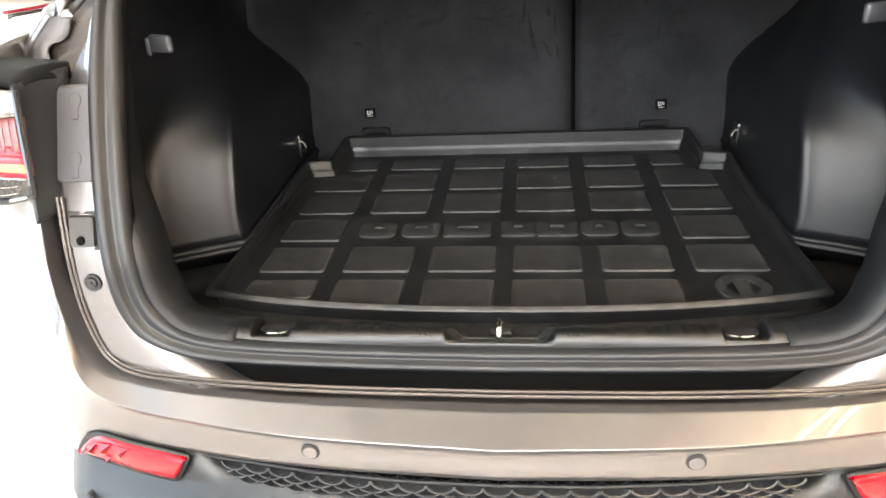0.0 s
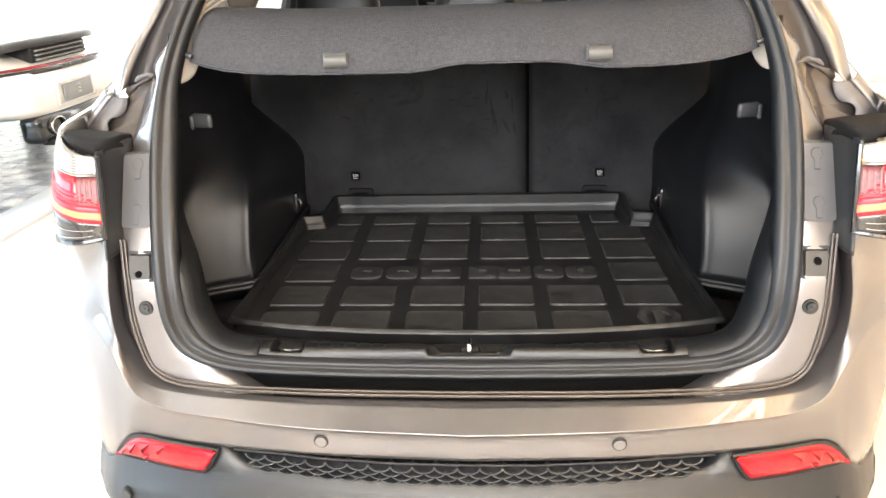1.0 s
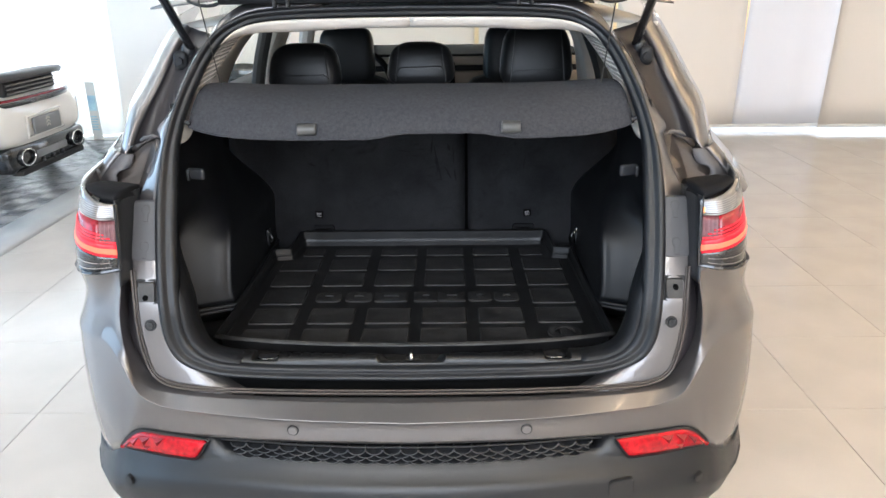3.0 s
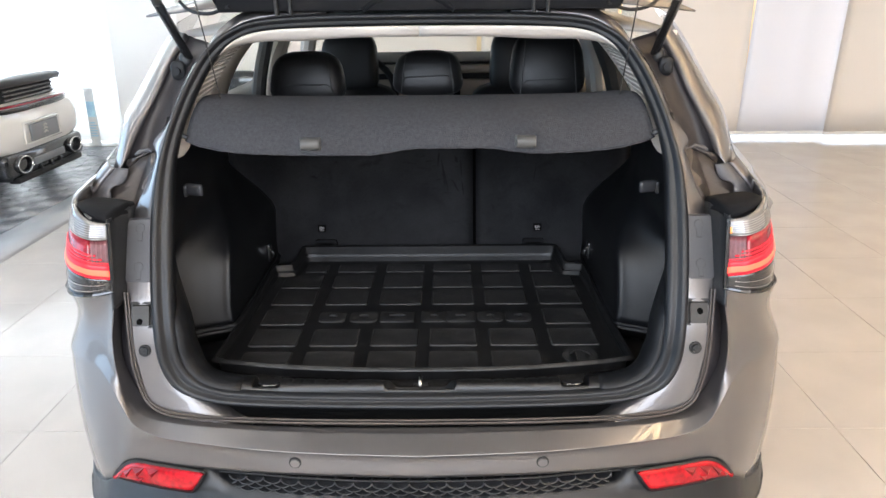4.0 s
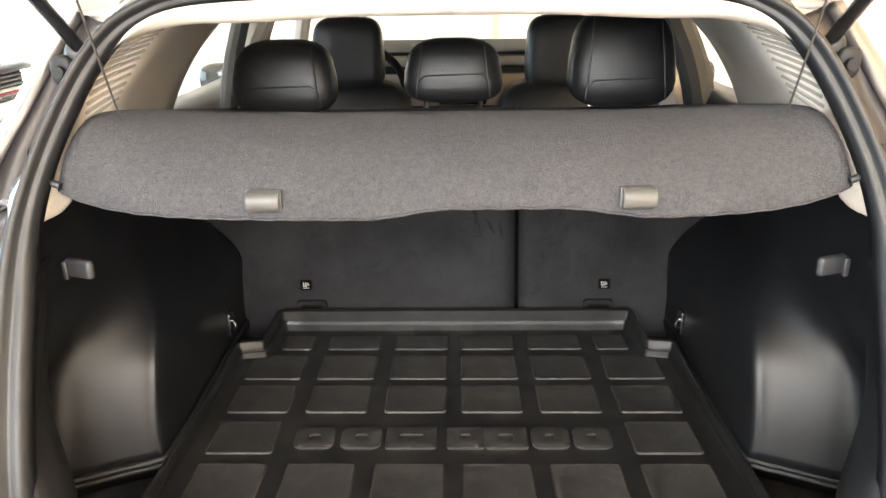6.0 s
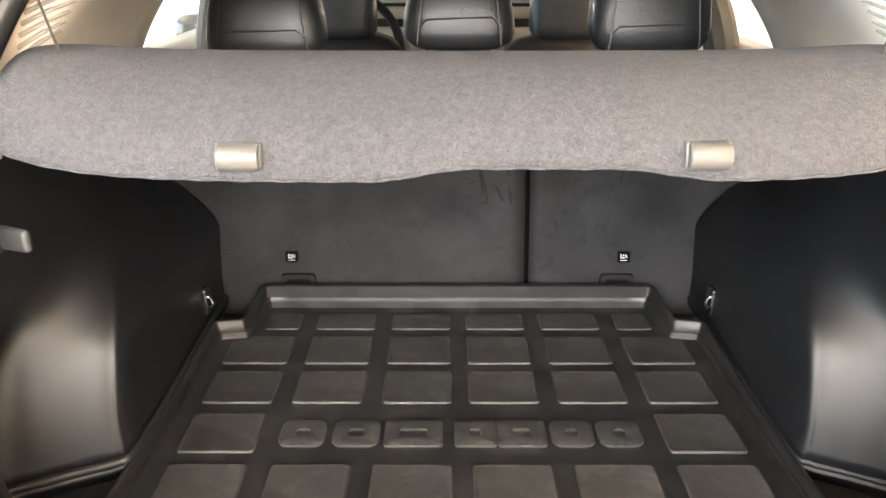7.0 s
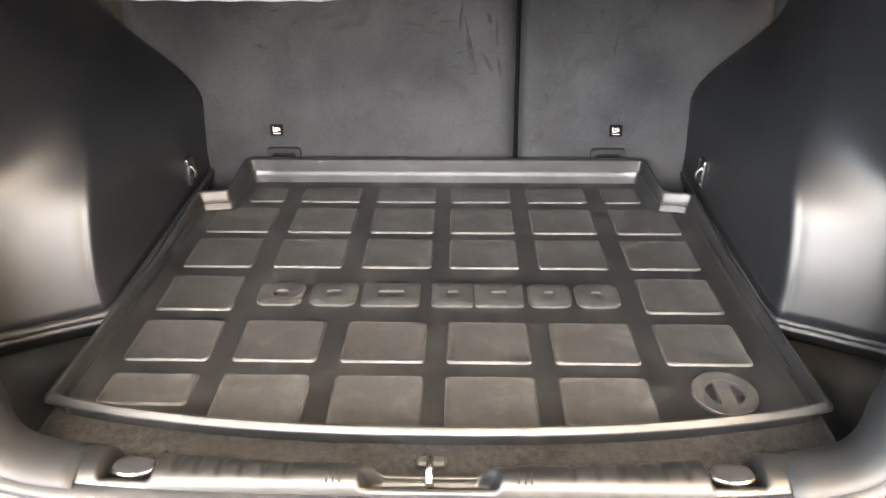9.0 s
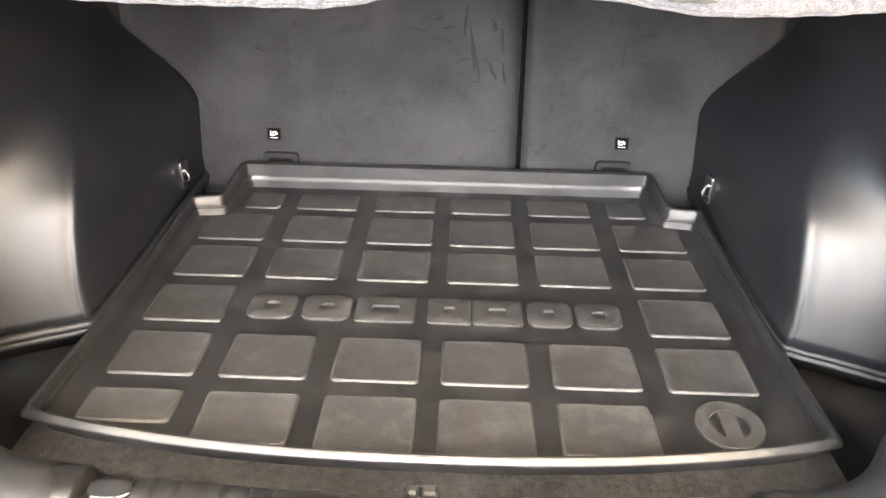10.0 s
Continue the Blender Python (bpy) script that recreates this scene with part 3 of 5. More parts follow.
for s in SIDES:
    # lower and middle flange, with the shut line at its outside
    outer = [(0, .066, .650), (.18, .068, .650), (.33, .073, .655), (.44, .079, .694), (.515, .088, .705), (.556, .095, .731), (.573, .101, .768), (.586, .112, .85), (.592, .130, .92), (.603, .165, .985), (.605, .20, 1.05),
             (.608, .258, 1.10), (.594, .290, 1.142), (.585, .312, 1.174), (.575, .335, 1.212), (.582, .345, 1.228), (.577, .35, 1.243), (.562, .36, 1.262), (.551, .375, 1.282), (.541, .39, 1.308), (.532, .405, 1.334), (.503, .425, 1.388), (.468, .44, 1.432), (.43, .45, 1.475), (.36, .46, 1.508), (.20, .468, 1.52)]
    inner = [(0, .074, .655), (.18, .075, .655), (.33, .079, .665), (.43, .092, .715), (.475, .102, .746), (.508, .105, .77), (.530, .112, .815), (.539, .120, .88), (.545, .145, .95), (.549, .172, 1.0), (.551, .20, 1.06),
             (.553, .225, 1.11), (.552, .245, 1.145), (.549, .26, 1.176), (.543, .278, 1.212), (.541, .286, 1.226), (.538, .292, 1.240), (.532, .303, 1.26), (.525, .318, 1.282), (.516, .333, 1.307), (.507, .348, 1.332), (.480, .375, 1.390), (.447, .402, 1.434), (.405, .42, 1.467), (.343, .43, 1.488), (.20, .435, 1.496)]
    o, i_ = spline(outer, 101), spline(inner, 101)
    back = [p + Vector((0.003, 0.03, 0)) for p in o]
    back2 = [p + Vector((-0.02, 0.02, 0.006)) for p in i_]
    roll = lambda f, d: [a.lerp(b, f) + Vector((0, -d * (1 + 3 * step(1.10, 1.18, a.z)), 0)) for a, b in zip(i_, o)]
    bm = bmesh.new()
    loft(bm, [[Vector((s * p.x, p.y, p.z)) for p in r] for r in [back2, i_, roll(.25, .002), roll(.5, .002), roll(.8, .001), roll(.94, 0), o, back]])
    part("opening_flange", bm, PAINT, car, "painted metal round the tailgate opening", thick=0.002, sharp=60, offset=0)
    sx = lambda r: [Vector((s * p[0], p[1], p[2])) for p in r]
    # gutter beside the upper pillar, its raised outer strip and the skin
    g0 = spline([(.574, .340, 1.205), (.582, .350, 1.229), (.562, .365, 1.262), (.550, .379, 1.282), (.540, .394, 1.308), (.531, .409, 1.334), (.502, .429, 1.388), (.467, .444, 1.432)], 40)
    g1 = spline([(.590, .395, 1.200), (.592, .415, 1.228), (.578, .435, 1.262), (.566, .447, 1.282), (.556, .462, 1.308), (.547, .478, 1.334), (.522, .505, 1.388), (.49, .53, 1.432)], 40)
    g2 = spline([(.640, .425, 1.192), (.632, .447, 1.228), (.622, .466, 1.262), (.613, .479, 1.282), (.602, .496, 1.308), (.592, .514, 1.334), (.568, .545, 1.388), (.54, .58, 1.44)], 40)
    g3 = spline([(.666, .396, 1.188), (.655, .422, 1.228), (.641, .448, 1.262), (.633, .462, 1.282), (.621, .482, 1.308), (.610, .501, 1.334), (.588, .548, 1.392), (.560, .588, 1.445)], 40)
    g4 = spline([(.684, .376, 1.163), (.676, .423, 1.231), (.664, .448, 1.265), (.655, .468, 1.285), (.644, .488, 1.310), (.632, .506, 1.336), (.605, .543, 1.392), (.573, .588, 1.452)], 40)
    crown = [p.lerp(q, .45) + Vector((-.001, -.005, .004)) for p, q in zip(g3, g4)]
    # trough in a darkened body colour, which holds its shade
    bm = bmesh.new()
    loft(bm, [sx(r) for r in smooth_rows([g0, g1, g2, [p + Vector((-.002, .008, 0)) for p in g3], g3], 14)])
    part("pillar_gutter", bm, DARKSHADE, car, "rain gutter with its shade put into a dark colour", thick=0.002, sharp=60)
    bm = bmesh.new()
    loft(bm, [sx(r) for r in [[p + Vector((0, .006, -.001)) for p in g3]] + smooth_rows([g3, crown, g4], 7) + [[p + Vector((.018, .022, .003)) for p in g4], [p + Vector((.06, .14, .02)) for p in g4], [p + Vector((.10, .50, .05)) for p in g4]]])
    part("pillar_skin", bm, PAINT, car, thick=0.002, sharp=30)
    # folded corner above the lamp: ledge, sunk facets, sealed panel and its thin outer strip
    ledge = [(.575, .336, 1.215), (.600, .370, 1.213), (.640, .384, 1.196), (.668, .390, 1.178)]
    # ledge and facets take the darker paint copy as their shade
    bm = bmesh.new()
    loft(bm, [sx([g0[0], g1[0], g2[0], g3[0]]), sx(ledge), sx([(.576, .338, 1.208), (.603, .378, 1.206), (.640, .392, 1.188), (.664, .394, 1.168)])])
    part("gutter_ledge", bm, BRONZESHADE, car, thick=0.002, sharp=40)
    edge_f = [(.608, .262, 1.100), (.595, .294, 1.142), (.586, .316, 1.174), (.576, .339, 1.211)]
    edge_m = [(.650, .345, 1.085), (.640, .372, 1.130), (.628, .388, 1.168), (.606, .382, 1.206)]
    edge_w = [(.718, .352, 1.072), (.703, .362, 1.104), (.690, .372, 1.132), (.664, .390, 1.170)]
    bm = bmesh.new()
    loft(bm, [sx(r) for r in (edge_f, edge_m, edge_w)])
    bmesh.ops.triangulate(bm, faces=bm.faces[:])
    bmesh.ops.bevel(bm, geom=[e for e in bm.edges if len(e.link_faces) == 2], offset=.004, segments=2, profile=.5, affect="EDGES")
    part("gutter_pressing", bm, BRONZESHADE, car, "bronze-grey folded metal above the lamp", thick=0.002, sharp=50)
    wavy = spline([(.658, .378, 1.170), (.664, .372, 1.148), (.676, .367, 1.136), (.690, .362, 1.133), (.698, .358, 1.124), (.697, .355, 1.112), (.705, .352, 1.100), (.708, .349, 1.086), (.722, .347, 1.076)], 30)
    rim = spline([(.688, .378, 1.172), (.706, .372, 1.152), (.720, .367, 1.136), (.736, .361, 1.118), (.752, .354, 1.097), (.772, .346, 1.070)], 30)
    bm = bmesh.new()
    loft(bm, [sx(r) for r in (wavy, [p.lerp(q, .5) + Vector((0, .002, 0)) for p, q in zip(wavy, rim)], rim)])
    part("sealed_panel", bm, SEALGREY, car, "pale grey seam-sealed panel", thick=0.004, offset=s)
    bm = bmesh.new()
    loft(bm, [sx([p + Vector(d) for p in rim]) for d in ((0, .006, -.001), (0, -.001, .001), (.005, -.004, .004), (.011, 0, .006), (.028, .030, .010), (.06, .16, .02))])
    part("corner_strip", bm, PAINT, car, thick=0.002, sharp=40)
    bm = bmesh.new()
    tube(bm, sx(spline([(.594, .364, 1.211), (.606, .372, 1.214), (.618, .376, 1.211), (.630, .380, 1.207), (.640, .384, 1.200)], 12)), [.003, .004, .0045, .005, .004, .0035, .004, .005, .0055, .005, .004, .003], 8)
    part("sealer_blob", bm, SEALGREY, car)
    # black bezel beside and above the lamp
    bm = bmesh.new()
    zz = [.945 + .178 * k / 20 for k in range(21)]
    lens_y = lambda z: .118 + (z - 1.027) * .20
    loft(bm, [[Vector((s * x, y(z), z)) for z in zz] for x, y in ((.598, lambda z: yp(z) + .012), (.6035, lambda z: yp(z) + .001), (.605, lambda z: yp(z) - .010), (.607, lambda z: yp(z) * .4 + lens_y(z) * .6), (.6085, lambda z: lens_y(z) + .004), (.611, lambda z: lens_y(z) - .001), (.618, lambda z: lens_y(z) + .03))])
    part("lamp_bezel", bm, PLASTIC, car, thick=0.002, sharp=25)
    bm = bmesh.new()
    loft(bm, [sx(spline(r, 16)) for r in (
        [(.604, .255, 1.104), (.606, .262, 1.124), (.622, .270, 1.126), (.645, .282, 1.126), (.668, .293, 1.125), (.690, .302, 1.125)],
        [(.604, .230, 1.110), (.608, .232, 1.130), (.622, .236, 1.131), (.645, .248, 1.131), (.668, .264, 1.131), (.692, .282, 1.131)],
        [(.604, .190, 1.118), (.608, .180, 1.134), (.620, .176, 1.136), (.645, .186, 1.138), (.668, .206, 1.139), (.694, .240, 1.139)],
        [(.606, .160, 1.119), (.612, .148, 1.127), (.622, .144, 1.130), (.645, .146, 1.137), (.668, .158, 1.142), (.695, .192, 1.143)],
        [(.608, .160, 1.112), (.614, .149, 1.114), (.623, .145, 1.118), (.645, .147, 1.128), (.668, .159, 1.138), (.695, .194, 1.142)])])
    part("bezel_flap", bm, GATEBLACK, car, thick=0.002, sharp=30)
    # added dark sheet that gives the shut line its shade
    bm = bmesh.new()
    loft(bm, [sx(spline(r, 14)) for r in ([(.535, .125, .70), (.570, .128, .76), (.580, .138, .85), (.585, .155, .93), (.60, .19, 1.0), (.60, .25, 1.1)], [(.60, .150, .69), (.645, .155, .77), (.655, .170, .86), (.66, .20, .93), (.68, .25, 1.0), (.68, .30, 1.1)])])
    part("shut_line_shade", bm, DARKSHADE, car, thick=0.003)
    # grey cover with two keyhole caps
    bm = bmesh.new()
    cov = lambda d: (lambda u, v: (s * u, yp(v) - d, v))
    prism(bm, rounded(.550, .604, .982, 1.102, .006), cov(0.000), cov(0.007), 0.04)
    cover = part("pillar_cover", bm, GREY_PLASTIC, car, "grey plastic cover with keyhole-shaped caps")
    for z in (1.012, 1.084):
        bm = bmesh.new()
        key = [(.576 + 0.0095 * math.sin(a), z + 0.0095 * math.cos(a)) for a in (radians(-150 + 300 * k / 16) for k in range(17))]
        key = [(.571, z - 0.024), *key, (.581, z - 0.024)][::1]
        prism(bm, key, cov(0.005), cov(0.0074), 0.0)
        part("keyhole_groove", bm, BLACK, cover)
        bm = bmesh.new()
        prism(bm, key, cov(0.006), cov(0.0078), 0.09)
        part("keyhole_cap", bm, GREY_PLASTIC, cover)
    # bump stop bracket and rubber plug
    bm = bmesh.new()
    low = lambda d: cov(d - .003)
    prism(bm, rounded(.545, .592, .896, .947, .004), low(0.002), low(0.0065))
    bracket = part("striker_bracket", bm, BLACK, car)
    bm = bmesh.new()
    prism(bm, rounded(.549, .588, .900, .943, .004), low(0.003), low(0.011), 0.1)
    part("bracket_block", bm, STEEL, bracket)
    # raised near-black disc paints the darkness inside the bolt hole
    bm = bmesh.new()
    prism(bm, circle(.570, .911 if s < 0 else .926, .0058), low(0.008), low(0.0122))
    part("bolt_hole_shade", bm, HOLE, bracket)
    bm = bmesh.new()
    prism(bm, circle(.5635, .851, .0145, 24), low(0.000), low(0.0105), 0.15)
    plug = part("rubber_plug", bm, BLACK, car)
    bm = bmesh.new()
    prism(bm, circle(.5635, .852, .0085, 20), low(0.009), low(0.0130), 0.2)
    part("plug_centre", bm, BUMPER_PLASTIC, plug)
    bm = bmesh.new()
    prism(bm, circle(.5635, .852, .002, 10), low(0.012), low(0.0140), 0.2)
    part("plug_pin", bm, BLACK, plug)

    # tail lamp
    lamp = new("tail_light")
    lamp.parent = car
    tagged(lamp, "lit red and clear tail lamp wrapping the body corner")
    def lens(u, z, out=0.0):
        p = spline([(.607, .118), (.650, .118), (.690, .135), (.723, .18), (.751, .27), (.778, .39)], 21)
        q = [Vector((a[0], a[1], 0)) for a in [(v[0], v[1]) for v in p]]
        k = u * 20
        i = min(int(k), 19)
        w = q[i].lerp(q[i + 1], k - i)
        bulge = 0.012 * math.sin(math.pi * min(1, max(0, (z - .957) / .2)))
        tuck = 6 * max(0, .982 - z) ** 2
        return Vector((s * (w.x - 0.18 * max(0, z - 1.027) * u + out * u - tuck * u * .6), w.y + (z - 1.027) * (.20 + .18 * u) - bulge * step(0, .2, u) - out + tuck, z))
    def band(name, z_lo, z_hi, mat, u0=0.0, u1=1.0, out=0.0, lab="", thick=0.01):
        bm = bmesh.new()
        loft(bm, [[lens(u0 + (u1 - u0) * i / 18, z_lo(u0 + (u1 - u0) * i / 18) + (z_hi(u0 + (u1 - u0) * i / 18) - z_lo(u0 + (u1 - u0) * i / 18)) * j / 5, out) for i in range(19)] for j in range(6)])
        return part(name, bm, mat, lamp, lab, thick=thick, offset=-s)
    zb = lambda u: .983 - .011 * math.sin(min(1, u / .62) * math.pi / 2) + .012 * max(0, u - .62)
    zl = lambda u: 1.008 + 0.045 * u
    zr = lambda u: 1.084 + 0.024 * step(.0, .8, u)
    zt = lambda u: 1.117 + 0.034 * step(.0, .65, u)
    band("smoked_lens", zb, lambda u: zl(u) - 0.0005, SMOKED, lab="smoked lower lens")
    band("red_lens", lambda u: zl(u) + 0.0005, lambda u: zr(u) - 0.0005, REDLENS, 0.17, 0.80, lab="red lens")
    band("inner_lens", lambda u: zl(u) + 0.0005, lambda u: zr(u) - 0.0005, SMOKEDRED, 0.0, 0.168)
    band("outer_lens", lambda u: zl(u) + 0.0005, lambda u: zr(u) - 0.0005, SMOKED, 0.802, 1.0)
    band("clear_lens", lambda u: zr(u) + 0.0005, zt, CLEARLENS, lab="clear ribbed upper lens")
    band("led_strip", lambda u: zl(u) + 0.004 + .004 * u, lambda u: zl(u) + 0.016 - .002 * u, LED, 0.01, 0.70, 0.003, "glowing orange-red LED strip", 0.004)
    band("glow_band", lambda u: zl(u) - 0.002, lambda u: zl(u) + 0.026, REDGLOW, 0.01, 0.76, 0.0015, "glowing red band", 0.003)
    for k in range(3):
        band("glow_strip", lambda u: zl(u) + 0.028 + .007 * k, lambda u: zl(u) + 0.031 + .007 * k, REDGLOW, 0.02 + .05 * k, 0.70, 0.002, "", 0.003)
    band("side_glow_strip", lambda u: zl(u) + 0.012, lambda u: zr(u) - 0.006, REDGLOW, 0.71, 0.76, 0.003, "", 0.003)
    # upright ribs of the clear inner column
    for k in range(4):
        band("column_rib", lambda u: zl(u) + 0.030, lambda u: zr(u) - 0.002, COLUMNRIB, .03 + .036 * k, .044 + .036 * k, 0.002, "", 0.002)
    for k in range(7):
        band("lens_rib", lambda u: zr(u) + 0.002 + k * 0.0042, lambda u: zr(u) + 0.0035 + k * 0.0042, LENSRIB, 0.05, 0.92, 0.002, "", 0.002)
    # pale thin lines along the smoked lens, and the black rim round the lamp
    for k in range(2):
        bm = bmesh.new()
        tube(bm, [lens(u, zb(u) + (zl(u) - zb(u)) * (.30 + .28 * k) - .004 * math.sin(u * math.pi), .002) for u in [.08 + .72 * i / 16 for i in range(17)]], .0006, 5)
        part("lens_line", bm, LENSRIB, lamp)
    bm = bmesh.new()
    tube(bm, [lens(0, zb(0) + (zt(0) - zb(0)) * i / 8, .001) for i in range(8, -1, -1)] + [lens(u, zb(u), .001) for u in [.06 + .94 * i / 16 for i in range(17)]], .0042, 6)
    part("lamp_rim", bm, GLOSSBLACK, lamp, "gloss black rim")
    if s > 0:
        band("amber_lens", lambda u: zr(u) + 0.006, lambda u: zr(u) + 0.018, AMBER, 0.010, 0.04, 0.002, "", 0.003)
    # outer body side ahead of the lamp and bumper
    bm = bmesh.new()
    side = []
    for z, x in ((.60, .893), (.75, .880), (.93, .848), (1.06, .818), (1.12, .80)):
        y0 = .60 if z < .8 else .46 if z < 1.1 else .50
        side.append([(s * (x - 0.012 * max(0, .8 - y) + (.89 - x) * step(.6, 1.3, y)), y, z) for y in (y0, y0 + .2, 1.0, 1.6, 2.4, 3.2)])
    loft(bm, smooth_rows(side, 13))
    part("body_side", bm, PAINT, car, thick=0.003)

# rubber seal round the opening
bm = bmesh.new()
prof = [(0.000, 0.004), (0.000, -0.010), (0.004, -0.016), (0.010, -0.017), (0.016, -0.013), (0.019, -0.006), (0.024, -0.004), (0.030, -0.006), (0.036, -0.003), (0.040, 0.006), (0.040, 0.02)]
def seal_row(d, dy):
    """The lip's line, slimmer along the sill."""
    wide, slim = inset(loop, d, dy), inset(loop, .015 + .62 * d, dy)
    return [a.lerp(b, step(.78, .715, p.z)) for a, b, p in zip(wide, slim, loop)]
loft(bm, [ring(seal_row(d, dy)) for d, dy in prof], True)
part("rubber_seal", bm, RUBBER, car, "black rubber door seal", thick=0.002, offset=0)
# channel below the seal, coloured near-black for the shade in it
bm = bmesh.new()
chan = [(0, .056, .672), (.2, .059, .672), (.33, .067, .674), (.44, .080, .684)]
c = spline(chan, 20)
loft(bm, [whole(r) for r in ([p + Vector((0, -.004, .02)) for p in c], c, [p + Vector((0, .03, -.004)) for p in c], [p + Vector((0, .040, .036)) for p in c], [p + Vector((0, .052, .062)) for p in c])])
part("water_channel_shade", bm, HOLE, car, thick=0.002)

# ---- cargo bay trim ----
def cushion(bm, cx, cy, cz, w, d, h, power=4.0, lean=0.0, taper=0.0):
    """A rounded padded block."""
    rws = []
    for j in range(13):
        v = -math.pi / 2 + math.pi * j / 12
        r = []
        for i in range(28):
            u = 2 * math.pi * i / 28
            f = lambda c: math.copysign(abs(c) ** (2 / power), c)
            zz = f(math.sin(v)) * h / 2
            wid = 1 - taper * (zz / h + .5)
            r.append((cx + f(math.cos(v)) * f(math.cos(u)) * w / 2 * wid, cy + f(math.cos(v)) * f(math.sin(u)) * d / 2 + lean * zz, cz + zz))
        rws.append(r)
    loft(bm, rws, True)


# sill trim with the latch pocket
bm = bmesh.new()
def sill_front(a):
    """Where the sill ends against the carpet, at a distance from the middle."""
    return float(np.interp(a, [0, .05, .085, .11, .135, .17, .22, .29, .345, .42, .45], [.143, .144, .150, .154, .152, .153, .158, .164, .177, .181, .183]))
xs = [i / 270 * .472 for i in range(-270, 271)]
prof = [(-.02, .730), (.0, .742), (.02, .751), (.07, .7595), (.15, .7645), (.24, .7668), (.34, .7675), (.44, .7674), (.54, .7668), (.64, .7655), (.74, .7635), (.83, .7605), (.90, .7565), (.95, .750), (.98, .738), (1.0, .716)]
rws = []
for f, z in prof:
    r = []
    for x in xs:
        a = abs(x)
        y = .108 + (sill_front(a) - .108) * f
        pocket = step(.078 - .014 * step(.5, .95, f), .062 - .014 * step(.5, .95, f), a) * step(.08, .18, f) * step(1.0, .80, f)
        well = step(.031, .025, abs(a - .325)) * step(.12, .24, f) * (1 if z > .72 else 0)
        groove = sum(.0022 * math.exp(-((a - .152 - .024 * k) / .0032) ** 2) for k in range(6)) * step(.18, .4, f) * step(1.0, .85, f)
        r.append((x, y, z - .022 * step(.432, .472, a) - .030 * pocket * (1 if z > .735 else 0) - min(.022, max(0, z - .735)) * well - groove))
    rws.append(r)
loft(bm, rws)
sill = part("sill_trim", bm, SILLBLACK, car, "black plastic sill trim with latch pocket", thick=0.002, sharp=70)
bm = bmesh.new()
tube(bm, spline([(0, .120, .735), (0, .119, .758), (0, .123, .768), (0, .136, .771), (0, .146, .767), (0, .148, .742)], 18), 0.0042, 8)
part("latch_striker", bm, CHROME, car, "steel tailgate latch loop")
for s in SIDES:
    bm = bmesh.new()
    cushion(bm, s * .323, .140, .757, .046, .026, .007, 2.6, .0)
    hook = part("tie_down_flap", bm, GATEBLACK, car, "black cargo tie-down flap with a chromed ring")
    bm = bmesh.new()
    tube(bm, [(s * .323 + .0235 * math.cos(a), .140 + .0145 * math.sin(a), .7565) for a in (math.pi + math.pi * k / 14 for k in range(15))], [.0012 + .0022 * math.sin(math.pi * k / 14) for k in range(15)], 8)
    part("tie_down_ring", bm, CHROME, hook)
    bm = bmesh.new()
    tube(bm, [(s * .323 + .008 * math.cos(a), .127, .748 + .007 * math.sin(a)) for a in (math.pi + math.pi * k / 10 for k in range(11))], .0013, 6)
    part("ring_socket", bm, CHROME, hook)
    for k in range(3):
        bm = bmesh.new()
        tube(bm, [(s * (.094 + k * .007), .113, .7648), (s * (.094 + k * .007), .126, .7676)], 0.0009, 6)
        part("sill_rib", bm, SILLBLACK, car)

# inner trim of the opening, from the seal to the bay's walls
for s in SIDES:
    bm = bmesh.new()
    rw = []
    for d, dy in ((0.036, 0.004), (0.046, 0.006), (0.053, 0.016), (0.056, 0.034), (0.054, 0.06), (0.046, 0.09), (0.02, 0.11)):
        row = inset(loop, d, dy)
        slim = inset(loop, d * .3, dy)
        r = []
        for k in range(10, 1 + max(i for i, q in enumerate(loop) if q.z < 1.155)):
            base = loop[k]
            p = row[k].lerp(slim[k], step(.86, 1.02, base.z))
            low = step(.80, .735, base.z)
            r.append(Vector((s * p.x, base.y + dy * (1 - .25 * low), base.z + (p.z - base.z) * (1 - .12 * low))))
        rw.append(r)
    loft(bm, rw)
    part("opening_trim", bm, LINERBLACK, car, thick=0.002, offset=0)


LOW = spline([(.535, .165, 0), (.565, .205, 0), (.600, .265, 0), (.620, .325, 0), (.614, .362, 0), (.575, .384, 0), (.530, .406, 0), (.494, .423, 0), (.480, .447, 0), (.479, .60, 0), (.482, .78, 0), (.484, .97, 0)], 89)
HIGH = spline([(.545, .20, 0), (.545, .24, 0), (.544, .28, 0), (.541, .33, 0), (.540, .40, 0), (.543, .47, 0), (.550, .55, 0), (.560, .63, 0), (.572, .72, 0), (.588, .80, 0), (.606, .88, 0), (.630, .97, 0)], 89)


def side_wall(i, z):
    """The cargo bay's wall: the wheel housing bulges below and narrows above."""
    side = step(60, 80, i)
    w = step(.905, 1.11, z) * (1 - side) + step(.895, 1.09, z) * side
    face = step(20, 36, i) * step(80, 66, i)
    up = max(0, min(z, .97) - .76)
    p = (LOW[i] + Vector((0, face * (.10 * up + 1.1 * up * up), 0))).lerp(HIGH[i], w)
    return Vector((p.x - .004 * step(.80, .76, z), max(p.y, yp(z) + .03), z))


